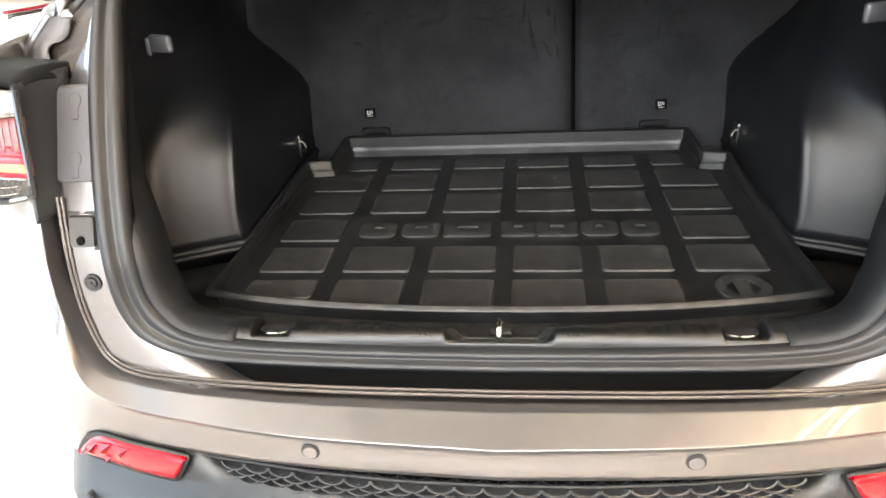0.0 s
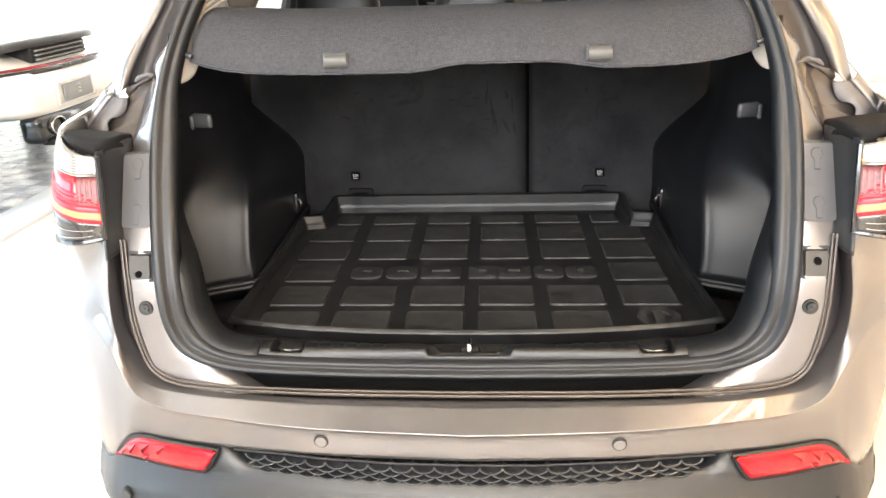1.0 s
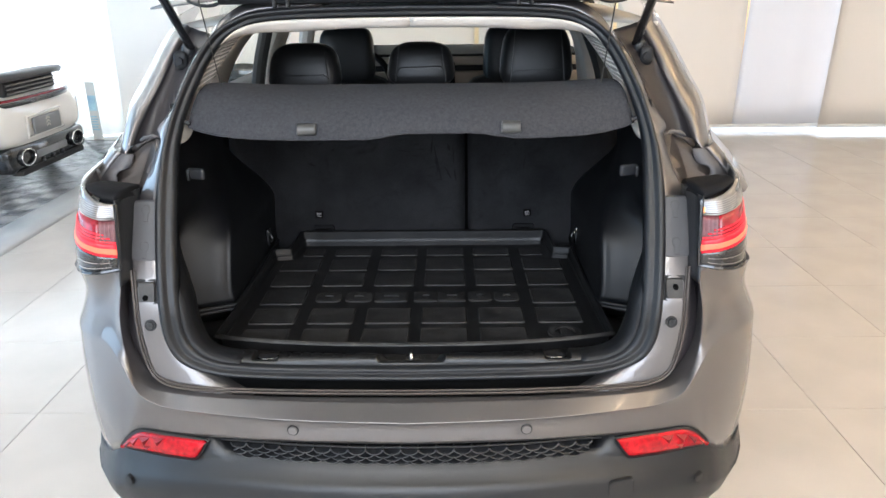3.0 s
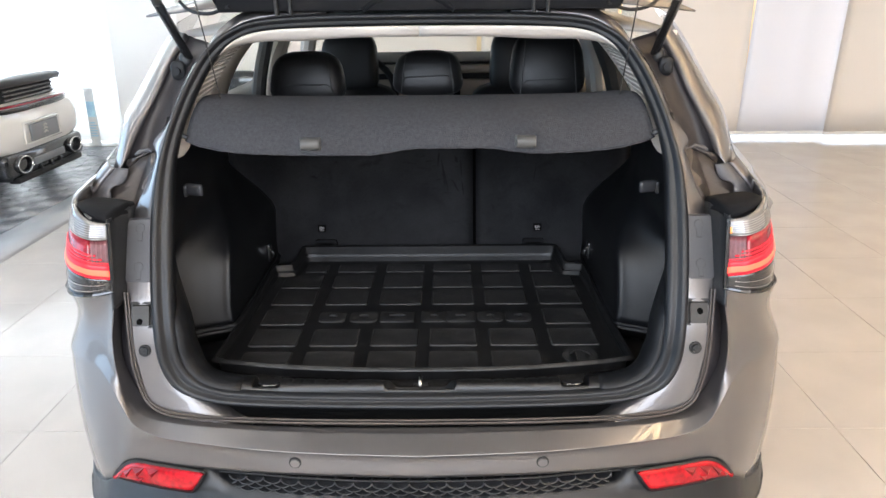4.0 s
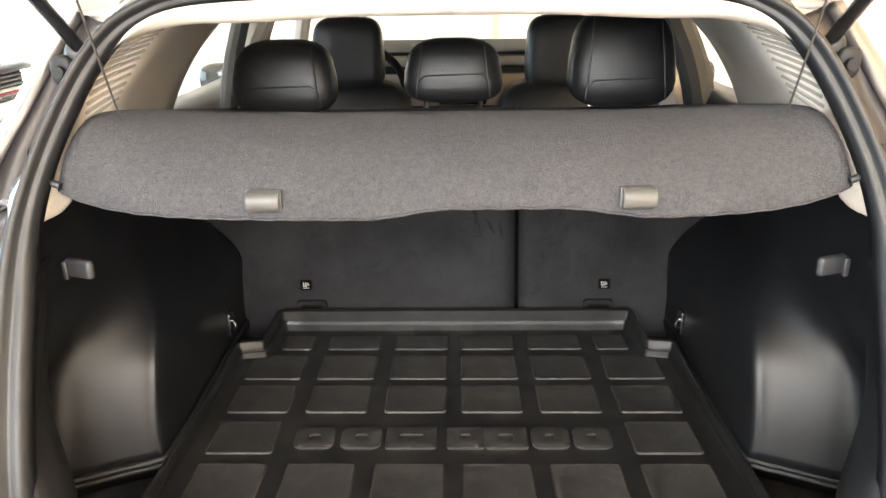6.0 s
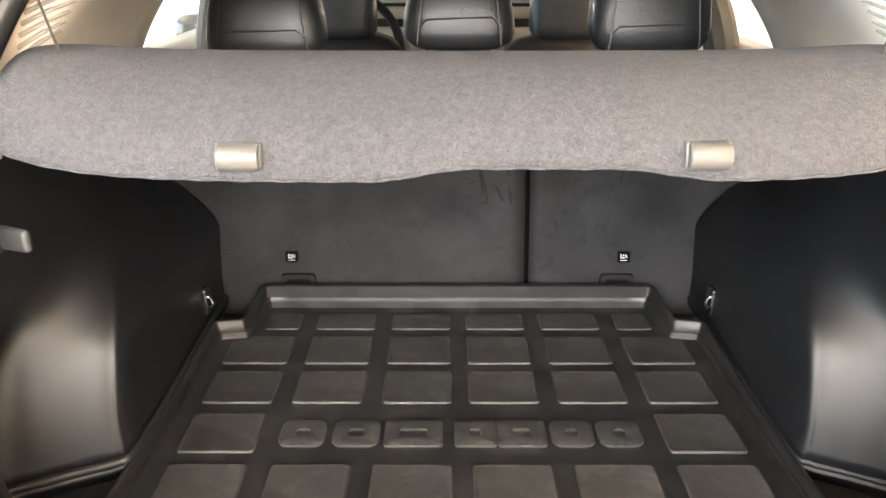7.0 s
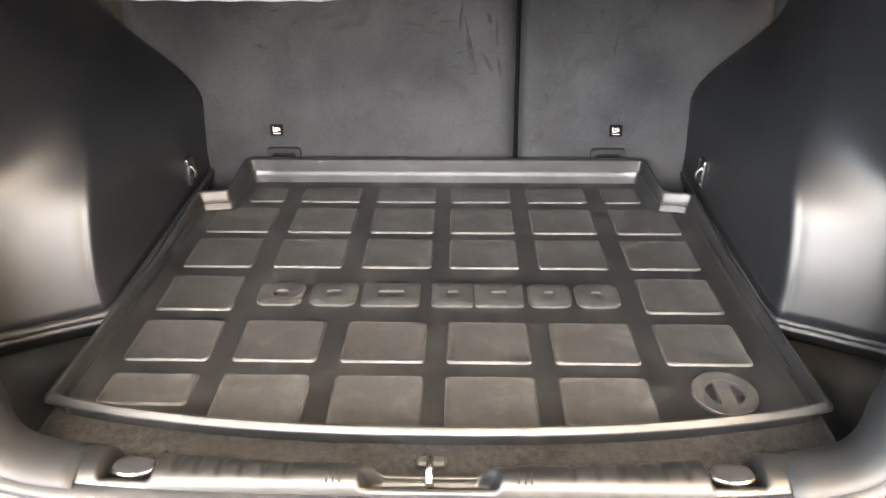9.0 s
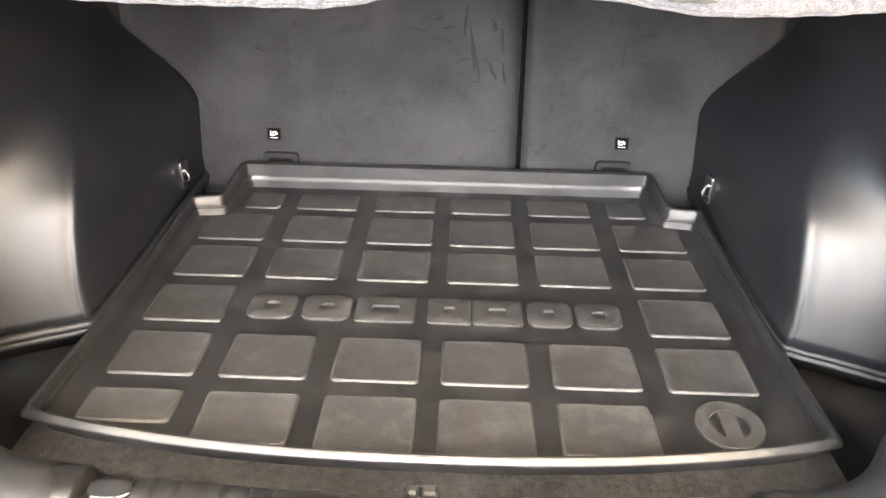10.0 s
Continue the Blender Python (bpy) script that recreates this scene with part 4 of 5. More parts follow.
for s in SIDES:
    zs = [.760 + (1.29 - .760) * j / 34 for j in range(35)]
    bm = bmesh.new()
    loft(bm, [[Vector((s * p.x, p.y, p.z)) for p in (side_wall(i, z) for i in range(89))] for z in zs])
    wallp = part("side_panel", bm, SIDETRIM, car, "black plastic cargo side panel over the wheel housing", thick=0.003)
    # moulded ledge and the pocket under it
    bm = bmesh.new()
    l0 = [side_wall(i, .762) for i in range(89)]
    def shifted(d, z):
        out = []
        for i, p in enumerate(l0):
            t = (l0[min(i + 1, 88)] - l0[max(i - 1, 0)]).normalized()
            n = Vector((-t.y, t.x, 0))
            q = p + n * d
            out.append(Vector((s * q.x, q.y, z)))
        return out
    loft(bm, [shifted(0, .763), shifted(.006, .758), shifted(.006, .753), shifted(-.003, .750), shifted(.004, .747), shifted(.004, .743), shifted(-.006, .740), shifted(-.02, .715)])
    part("panel_ledge", bm, LINERBLACK, car, thick=0.002, sharp=30)
    # shelf rest clip
    bm = bmesh.new()
    box(bm, -.022, .022, -.006, .006, -.0135, .0135, .0055, 3, Matrix.Translation((s * .502, .338, 1.131)) @ Matrix.Rotation(radians(20 * s), 4, "Z"))
    box(bm, -.004, .004, -.012, .012, -.015, .012, .003, 2, Matrix.Translation((s * .523, .347, 1.129)))
    part("bag_hook", bm, CLIPDARK, car, "grey plastic folding bag hook")
    # tie-down by the seats
    bm = bmesh.new()
    box(bm, -.006, .006, -.016, .016, -.026, .026, .004, 2, Matrix.Translation((s * .478, .825, .807)))
    tie = part("tie_down_plate", bm, GLOSSBLACK, car)
    bm = bmesh.new()
    tube(bm, spline([(s * .471, .817, .818), (s * .464, .813, .812), (s * .463, .812, .802), (s * .470, .815, .796)], 10), 0.0024, 8)
    part("tie_down_loop", bm, CHROME, tie)

# cargo floor
bm = bmesh.new()
box(bm, -.485, .485, .150, .99, .70, .722, .004, 1)
part("cargo_floor", bm, CARPET, car, "charcoal carpeted cargo floor")
for s in SIDES:
    bm = bmesh.new()
    loft(bm, [[Vector((s * x, y, z)) for x, z in ((.486, .716), (.495, .690), (.56, .682), (.62, .690), (.64, .76))] for y in (.155, .25, .38, .48)])
    part("side_pocket", bm, LINERBLACK, car, "deep black plastic pocket beside the cargo floor", thick=0.002)
bm = bmesh.new()
box(bm, -.017, .017, .172, .186, .720, .732, .003, 1)
part("floor_pull_tab", bm, BLACK, car)

# ---- rear seats ----
def seat_y(z):
    return .956 + .25 * (z - .84)


def seat_back(x0, x1, name_label):
    seat = new("rear_seat")
    seat.parent = car
    tagged(seat, name_label)
    bm = bmesh.new()
    n, mrows = 24, []
    for j in range(15):
        z = .715 + (1.222 - .715) * j / 14
        row = []
        for i in range(n + 1):
            x = x0 + (x1 - x0) * i / n
            e = min(i, n - i) / n * abs(x1 - x0)
            row.append((x, seat_y(z) + 0.012 * max(0, 1 - e / .012) ** 2, z))
        mrows.append(row)
    loft(bm, mrows)
    part("seat_back", bm, SEATBACK, seat, "charcoal felt seat back with scuffs", thick=0.02, offset=-1.0)
    bm = bmesh.new()
    box(bm, x0 + .004, x1 - .004, 0, .13, 0, .49, .03, 3, Matrix.Translation((0, seat_y(.72) + .030, .72)) @ Matrix.Rotation(math.atan(-.25), 4, "X"))
    part("seat_cushioning", bm, LEATHER, seat)
    return seat


seat_l = seat_back(-.63, .137, "wide rear seat back in charcoal felt")
seat_r = seat_back(.146, .63, "narrow rear seat back in charcoal felt")
# black strip added between the seat backs as the gap's shade
bm = bmesh.new()
loft(bm, [[(x, seat_y(z) + .030, z) for z in (.72, .9, 1.1, 1.21)] for x in (.130, .153)])
part("seat_gap_shade", bm, HOLE, car, thick=0.002)


def scuffs(seat, spots):
    """Short dark rubs on the felt."""
    for x, z, w, h, a in spots:
        bm = bmesh.new()
        ca, sa = math.cos(a), math.sin(a)
        out = [(x + u * w * ca - v * h * sa, z + u * w * sa + v * h * ca) for u, v in ((math.cos(k * math.pi / 6) * (1 + .3 * math.sin(k * 2.3)), math.sin(k * math.pi / 6) * (1 + .3 * math.cos(k * 1.7))) for k in range(12))]
        prism(bm, out, lambda u, v: (u, seat_y(v) - .0002, v), lambda u, v: (u, seat_y(v) - .0009, v), .5)
        part("scuff_mark", bm, SCUFF, seat)


scuffs(seat_l, [(.045, 1.00, .003, .045, .12), (.052, .985, .002, .05, .2), (.083, .965, .003, .022, .5), (.03, .985, .012, .0015, .2), (-.03, .955, .016, .0015, 0), (.055, .945, .014, .0012, 0), (.10, 1.02, .002, .03, .05), (-.06, 1.035, .022, .002, -.1), (-.02, 1.02, .02, .0015, -.05), (-.36, .995, .012, .003, -.3), (-.20, .92, .003, .003, 0), (.105, .96, .002, .025, .15), (.0, 1.04, .015, .0015, .1), (-.02, 1.055, .008, .002, .3), (-.01, .972, .009, .0018, .1), (.02, .958, .009, .0014, -.05), (-.29, 1.04, .004, .003, .4), (-.14, .955, .005, .002, .2), (.085, 1.045, .004, .012, .3), (.03, 1.05, .0022, .03, -.1), (-.25, .975, .006, .0015, .3), (-.33, 1.06, .010, .002, .2)])
scuffs(seat_r, [(.37, 1.03, .02, .0016, .05), (.33, 1.0, .0018, .03, -.15), (.35, 1.045, .008, .002, .9), (.40, 1.06, .010, .0018, .8), (.30, 1.055, .004, .006, .5), (.24, .99, .012, .0014, .2), (.20, .90, .004, .010, .3), (.42, .93, .010, .006, .4), (.27, 1.02, .015, .0012, -.05), (.19, .83, .005, .008, .2)])
for s, seat in ((-1, seat_l), (1, seat_r)):
    x = s * .326
    bm = bmesh.new()
    out = rounded(x - .036, x + .036, .765, .806, .010)
    prism(bm, out, lambda u, v: (u, seat_y(v) + .001, v), lambda u, v: (u, seat_y(v) - .008, v), .05)
    cup = part("anchor_cup", bm, GATEBLACK, seat, "black child-seat anchor cup")
    # black plate on the solid cup colours in the opening's shade
    bm = bmesh.new()
    prism(bm, rounded(x - .025, x + .025, .766, .796, .006), lambda u, v: (u, seat_y(v) - .004, v), lambda u, v: (u, seat_y(v) - .0086, v))
    part("cup_opening_shade", bm, HOLE, cup)
    bm = bmesh.new()
    xl = s * .339
    prism(bm, rounded(xl - .013, xl + .013, .828, .850, .002), lambda u, v: (u, seat_y(v) + .001, v), lambda u, v: (u, seat_y(v) - .0015, v))
    tag = part("anchor_label", bm, HOLE, seat, "small black label with a white seat pictogram")
    bm = bmesh.new()
    for a in (rounded(xl - .007, xl - .005, .836, .845, .0009), rounded(xl - .005, xl + .002, .836, .838, .0009), rounded(xl + .002, xl + .0035, .838, .845, .0007), rounded(xl + .005, xl + .0065, .837, .843, .0007), rounded(xl - .0025, xl + .0, .840, .844, .001), rounded(xl - .007, xl + .007, .8318, .8328, .0004)):
        prism(bm, a, lambda u, v: (u, seat_y(v) - .001, v), lambda u, v: (u, seat_y(v) - .0022, v))
    part("pictogram", bm, LABELWHITE, tag)


def head_rest(seat, cx, cy, z0, z1, w, posts=True, seam=0.0):
    bm = bmesh.new()
    cushion(bm, cx, cy, (z0 + z1) / 2, w * 1.07, .11, z1 - z0, 3.3, .15, .20)
    h = part("head_rest", bm, LEATHER, seat, "black leather head restraint with stitched seams", sharp=80)
    bm = bmesh.new()
    zz = (z0 + z1) / 2
    yy = cy - .056
    tube(bm, [(cx - w * .36, yy - .001, z0 + .02), (cx - w * .36, yy - .002, z0 + .045), (cx - w * .28, yy - .003, z0 + .062), (cx + w * .28, yy - .003, z0 + .066), (cx + w * .36, yy - .002, z0 + .05), (cx + w * .36, yy - .001, z0 + .02)], .0018, 5)
    part("seam", bm, LEATHER, h)
    for q in (-1, 1):
        bm = bmesh.new()
        tube(bm, [(cx + q * w * (.30 + .06 * k / 8), cy - .054 - .004 * math.sin(math.pi * k / 8) + .15 * (z0 + (z1 - z0) * (.92 - .8 * k / 8) - zz), z0 + (z1 - z0) * (.92 - .8 * k / 8)) for k in range(9)], .0014, 5)
        part("seam", bm, LEATHER, h)
    for dx in (-.06, .06):
        bm = bmesh.new()
        tube(bm, [(cx + dx, cy + .01, z0 - .12), (cx + dx, cy + .01, z0 + .02)], .006, 8)
        part("head_rest_post", bm, CHROME, h)


head_rest(seat_l, -.368, 1.05, 1.215, 1.372, .232)
head_rest(seat_r, .362, 1.05, 1.225, 1.428, .232)
head_rest(seat_l, .0, 1.05, 1.238, 1.372, .218)

for s in SIDES:
    fs = new("front_seat")
    fs.parent = car
    tagged(fs, "black leather front seat")
    bm = bmesh.new()
    cushion(bm, s * .355, 1.88, .86, .50, .16, .62, 5, .2, .15)
    part("front_backrest", bm, LEATHER, fs)
    bm = bmesh.new()
    cushion(bm, s * .355, 1.94, 1.255, .25, .12, .24, 4.5, .1, .1)
    part("front_head_rest", bm, LEATHER, fs, "black leather head restraint")
    for dx in (-.06, .06):
        bm = bmesh.new()
        tube(bm, [(s * .355 + dx, 1.93, 1.05), (s * .355 + dx, 1.93, 1.16)], .006, 8)
        part("front_post", bm, CHROME, fs)

# dashboard, wheel and screen
bm = bmesh.new()
rws = [[Vector((x, y, z)) for x in [-.72 + 1.44 * i / 12 for i in range(13)]] for y, z in ((2.18, .75), (2.16, 1.0), (2.17, 1.03))]
loft(bm, rws)
dash = part("dashboard", bm, BLACK, car, thick=0.01)
bm = bmesh.new()
box(bm, -.72, .72, 2.15, 2.20, 1.045, 1.160, .012, 2)
part("dash_band", bm, BEIGE, dash, "beige dashboard band")
bm = bmesh.new()
box(bm, -.72, .72, 2.16, 2.60, 1.186, 1.226, .012, 2)
part("dash_top", bm, BEIGE, dash, "beige dashboard top")
bm = bmesh.new()
box(bm, -.72, .72, 2.17, 2.75, 1.2265, 1.238, .004, 1)
part("dash_cover", bm, BLACK, dash)
bm = bmesh.new()
box(bm, -.72, .72, 2.165, 2.22, 1.161, 1.185)
part("dash_slot", bm, BLACK, dash)
bm = bmesh.new()
box(bm, -.06, .115, 2.08, 2.10, 1.06, 1.21, .008, 2)
part("touch_screen", bm, SCREEN, dash)
bm = bmesh.new()
tube(bm, [(-.355 + .185 * math.cos(a), 2.02 + .06 * math.sin(a), 1.10 + .175 * math.sin(a)) for a in (2 * math.pi * k / 36 for k in range(37))], .015, 10)
part("steering_wheel", bm, LEATHER, dash)

# ---- cabin shell ----
# pale trim round the upper opening
for s in SIDES:
    a = spline([(.537, .325, 1.200), (.522, .345, 1.25), (.498, .365, 1.31), (.472, .385, 1.365), (.440, .40, 1.412), (.390, .412, 1.450), (.31, .418, 1.466), (.15, .423, 1.470), (0, .423, 1.471)], 40)
    b = spline([(.520, .375, 1.213), (.512, .400, 1.26), (.503, .422, 1.322), (.486, .44, 1.378), (.442, .452, 1.420), (.365, .456, 1.440), (.27, .46, 1.442), (.14, .46, 1.448), (0, .46, 1.449)], 40)
    c = spline([(.514, .505, 1.282), (.503, .53, 1.31), (.480, .555, 1.35), (.443, .575, 1.402), (.410, .585, 1.436), (.365, .60, 1.452), (.285, .62, 1.460), (.15, .68, 1.462), (0, .68, 1.462)], 40)
    d = spline([(.655, 1.12, 1.215), (.652, 1.20, 1.27), (.64, 1.30, 1.33), (.615, 1.38, 1.38), (.55, 1.32, 1.43), (.45, 1.1, 1.465), (.32, 1.0, 1.478), (.16, .95, 1.48), (0, .95, 1.48)], 40)
    bm = bmesh.new()
    loft(bm, [[Vector((s * p.x, p.y, p.z)) for p in r] for r in smooth_rows([a, b, c, d], 13)])
    pt = part("pillar_trim", bm, TRIMWHITE, car, "pale grey pillar trim with vent slots", thick=0.003, sharp=60, offset=s)
    lining = smooth_rows([a, b, c, d], 13)
    # shaded-grey bars drawn for the dark slots of the vent
    for k in range(11):
        j = 9 + k
        bm = bmesh.new()
        tube(bm, [Vector((s * (p.x - .003), p.y - .002, p.z)) for p in (lining[r][j] for r in (4, 5, 6, 7))], .0026, 6)
        part("vent_slot_shade", bm, VENTGREY, pt)
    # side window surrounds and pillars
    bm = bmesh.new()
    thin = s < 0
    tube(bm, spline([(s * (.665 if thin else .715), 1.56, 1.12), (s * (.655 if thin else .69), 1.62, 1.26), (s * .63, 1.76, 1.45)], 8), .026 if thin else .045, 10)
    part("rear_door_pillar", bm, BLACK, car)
    bm = bmesh.new()
    tube(bm, spline([(s * .69, 1.74, 1.10), (s * .665, 1.80, 1.28), (s * .59, 1.90, 1.46)], 8), .045, 10)
    part("belt_pillar_trim", bm, TRIMWHITE, car)
    bm = bmesh.new()
    tube(bm, spline([(s * .72, 1.98, 1.0), (s * .68, 1.98, 1.30), (s * .60, 2.0, 1.48)], 8), .05, 10)
    part("middle_pillar", bm, TRIMWHITE, car)
    bm = bmesh.new()
    tube(bm, spline([(s * .74, 2.95, 1.05), (s * .68, 2.72, 1.25), (s * .58, 2.45, 1.47)], 8), .04, 10)
    part("front_pillar", bm, TRIMWHITE, car)
    bm = bmesh.new()
    rws = [[Vector((s * x, y, z)) for y in (.95, 1.1, 1.4, 2.0, 2.6, 3.1)] for x, z in ((.74, .72), (.74, 1.0), (.72, 1.15), (.735, 1.175), (.80, 1.18))]
    loft(bm, rws)
    part("door_trim", bm, PLASTIC, car, thick=0.005)
    bm = bmesh.new()
    cushion(bm, s * .98, 2.55, 1.10, .2, .1, .14, 3)
    part("door_mirror", bm, GLOSSBLACK, car)
    for y0, y1 in ((1.10, 1.60), (1.66, 1.94), (2.04, 2.62)):
        bm = bmesh.new()
        loft(bm, [[(s * .80, y0, 1.17), (s * .80, y1, 1.17)], [(s * .72, y0 + .02, 1.33), (s * .72, y1 - .02, 1.33)], [(s * .64, y0 + .06, 1.48), (s * .64, y1 - .06, 1.48)]])
        g = part("side_glass", bm, GLASS, car, thick=0.004)
        g.visible_shadow = False
bm = bmesh.new()
loft(bm, [[(x * .62, y, z - .03 * x * x) for x in (-1, -.75, -.5, -.25, 0, .25, .5, .75, 1)] for y, z in ((.62, 1.475), (.9, 1.485), (1.4, 1.50), (2.0, 1.49), (2.5, 1.46))])
part("headliner", bm, HEADLINER, car, "pale cloth headliner", thick=0.01)
bm = bmesh.new()
loft(bm, [[(x * .62, y, z - .04 * x * x) for x in (-1, -.75, -.5, -.25, 0, .25, .5, .75, 1)] for y, z in ((.50, 1.535), (.9, 1.575), (1.4, 1.59), (2.0, 1.575), (2.5, 1.51))])
part("roof", bm, PAINT, car, thick=0.004)
bm = bmesh.new()
loft(bm, [[(x * .66, y - .12 * x * x, z) for x in (-1, -.5, 0, .5, 1)] for y, z in ((2.55, 1.47), (2.85, 1.26), (3.15, 1.05))])
g = part("windscreen", bm, GLASS, car, thick=0.004)
g.visible_shadow = False
bm = bmesh.new()
cushion(bm, .0, 2.42, 1.385, .2, .04, .06, 4)
part("rear_view_mirror", bm, GLOSSBLACK, car)
bm = bmesh.new()
box(bm, -.82, .82, 2.65, 4.2, .75, 1.02, .08, 3)
part("front_end", bm, PAINT, car)
bm = bmesh.new()
box(bm, -.80, .80, .36, 4.1, .30, .34)
part("underbody", bm, BLACK, car)

# ---- tailgate, raised ----
gate = new("tailgate")
gate.parent = car
tagged(gate, "raised tailgate with black inner trim")
def gate_point(x, f, d):
    """A place on the raised tailgate: x across, f metres from the hinge towards the tip, d above its inner face."""
    return Vector((x, .475 - .87 * f - .49 * d, 1.515 + .50 * f + .87 * d - .018 * abs(x / .5) ** 3))


def gate_panel(name, x0, x1, f0, f1, d, mat_, label="", thick=.010, grow=0.0, bow=0.0):
    """A curved panel of the tailgate; grow widens it towards the tip, bow lowers its middle."""
    bm = bmesh.new()
    rws = []
    for j in range(9):
        f = f0 + (f1 - f0) * j / 8
        k = 1 + grow * (f - .1)
        rws.append([gate_point((x0 + (x1 - x0) * i / 16) * k, f, d - bow * math.sin(math.pi * j / 8)) for i in range(17)])
    loft(bm, rws)
    return part(name, bm, mat_, gate, label, thick=thick)


gate_panel("gate_header", -.445, .445, .0, .10, .0, GATEBLACK, "black trim beside the hinges")
gate_panel("spoiler", -.38, .38, .03, .13, .045, PAINT)
for q in SIDES:
    gate_panel("gate_side_trim", q * .40, q * .475, .10, .58, .0, GATEBLACK, grow=.18)
    gate_panel("gate_side_skin", q * .37, q * .44, .13, .60, .030, PAINT, grow=.18, thick=.004)
gate_panel("gate_lower_trim", -.475, .475, .58, 1.13, -.01, GATEBLACK, "black lower tailgate trim", grow=.18, bow=.02)
gate_panel("gate_skin", -.47, .47, .60, 1.16, .07, PAINT, grow=.18, thick=.004)
pane = gate_panel("rear_window", -.41, .41, .09, .60, .020, TINTGLASS, "tinted rear window", thick=.004, grow=.18)
pane.visible_shadow = False
bm = bmesh.new()
box(bm, -.43, .43, .40, .47, 1.502, 1.532, .008, 2)
part("gate_edge_trim", bm, GATEBLACK, gate)
for x in (-.30, -.27, .245, .275):
    bm = bmesh.new()
    box(bm, x - .004, x + .004, .39, .41, 1.495, 1.535, .002, 1)
    part("trim_clip", bm, BLACK, gate)
for sx_ in SIDES:
    bm = bmesh.new()
    tube(bm, [(-.02 + sx_ * (.098 - .062 * k / 40), .405, 1.504 + .030 * k / 40 + .004 * math.sin(math.pi * k / 40)) for k in range(41)], [.0065 + .002 * (k % 2) for k in range(41)], 8)
    part("wiring_conduit", bm, RUBBER, gate)
for s in SIDES:
    bm = bmesh.new()
    tube(bm, [(s * .545, .53, 1.40), (s * .542, .46, 1.452), (s * .538, .36, 1.525)], .0105, 12)
    strut = part("gas_strut", bm, GLOSSBLACK, car, "black tailgate gas strut")
    bm = bmesh.new()
    tube(bm, [(s * .5385, .37, 1.517), (s * .53, .08, 1.735)], .009, 12)
    part("strut_cylinder", bm, CLIPGREY, strut)
    bm = bmesh.new()
    cushion(bm, s * .552, .53, 1.395, .03, .03, .035, 2.5)
    part("strut_joint", bm, PLASTIC, strut)
    bm = bmesh.new()
    cushion(bm, s * .568, .515, 1.372, .035, .02, .045, 3)
    tube(bm, [(s * .566, .50, 1.372), (s * .566, .492, 1.372)], .009, 12)
    part("strut_mount", bm, LINERBLACK, strut)
    bm = bmesh.new()
    tube(bm, spline([(s * .40, .40, 1.515), (s * .45, .42, 1.500), (s * .50, .45, 1.505), (s * .53, .47, 1.525)], 12), .004, 8)
    part("gate_cable", bm, RUBBER, gate)

# ---- parcel shelf ----
shelf = thing("parcel_shelf", "grey felt parcel shelf hanging from two cords behind the seats", "parcel shelf")
def shelf_point(a, f):
    """a runs across, -1 to 1; f from the rear lip, 0, past the fold, 0.5, to the seats, 1."""
    wave = 0.013 * step(-.20, .0, a) * step(.50, .26, a)
    k = min(1, f * 2)
    x = a * (.505 - .034 * k ** .8)
    y = .262 + .065 * abs(a) ** 4 + (.18 - .09 * abs(a) ** 6) * k ** 1.8
    z = 1.222 + .020 * abs(a) ** 8 + wave * (1 - k) + .098 * math.sin(k * math.pi / 2) ** .9 - .012 * abs(a) ** 20 * k
    if f > .5:
        k = f * 2 - 1
        y, z = y + (.96 - y) * k, z - .088 * k
    return Vector((x, y, z))
bm = bmesh.new()
fs_ = [0, .015, .04, .08, .13, .19, .25, .31, .37, .42, .46, .49, .51, .55, .65, .8, 1]
loft(bm, [[shelf_point(-1 + 2 * i / 70, f) for i in range(71)] for f in fs_])
part("shelf_panel", bm, SHELF, shelf, thick=0.014, offset=-1.0, sharp=70)
# rolled edge along the rear lip
bm = bmesh.new()
tube(bm, [shelf_point(-.99 + 1.98 * i / 90, .004) + Vector((0, .0005, -.0008 + .0005 * math.sin(i * 1.7))) for i in range(91)], .0022, 6)
part("edge_binding", bm, SHELF, shelf)
for s in SIDES:
    p = shelf_point(s * .447, .065)
    bm = bmesh.new()
    at = Matrix.Translation(p) @ Matrix.Rotation(radians(-12), 4, "X")
    rws = []
    for k in range(9):
        a = -.52 * math.pi + 1.04 * math.pi * k / 8
        rws.append([at @ Vector((x, -.004 - q * .013 * math.cos(a), q * .0135 * math.sin(a) - .001)) for x, q in ((-.0205, .55), (-.0200, .90), (-.0185, 1.0), (.0150, 1.0), (.0195, .92), (.0205, .60))])
    loft(bm, rws)
    box(bm, -.0225, .0215, -.006, .006, -.0135, .0130, .003, 2, at)
    part("shelf_peg", bm, CLIPGREY, shelf, "light grey plastic peg")
    bm = bmesh.new()
    tube(bm, [(s * .437, .395, 1.31), (s * .450, .33, 1.535), (s * .46, .27, 1.68)], .0015, 6)
    part("cord", bm, STEEL, shelf, "thin dark lifting cord")
    bm = bmesh.new()
    tube(bm, [(s * .497, .322, 1.250), (s * .512, .324, 1.256)], .005, 8)
    part("hinge_pin", bm, PLASTIC, shelf)

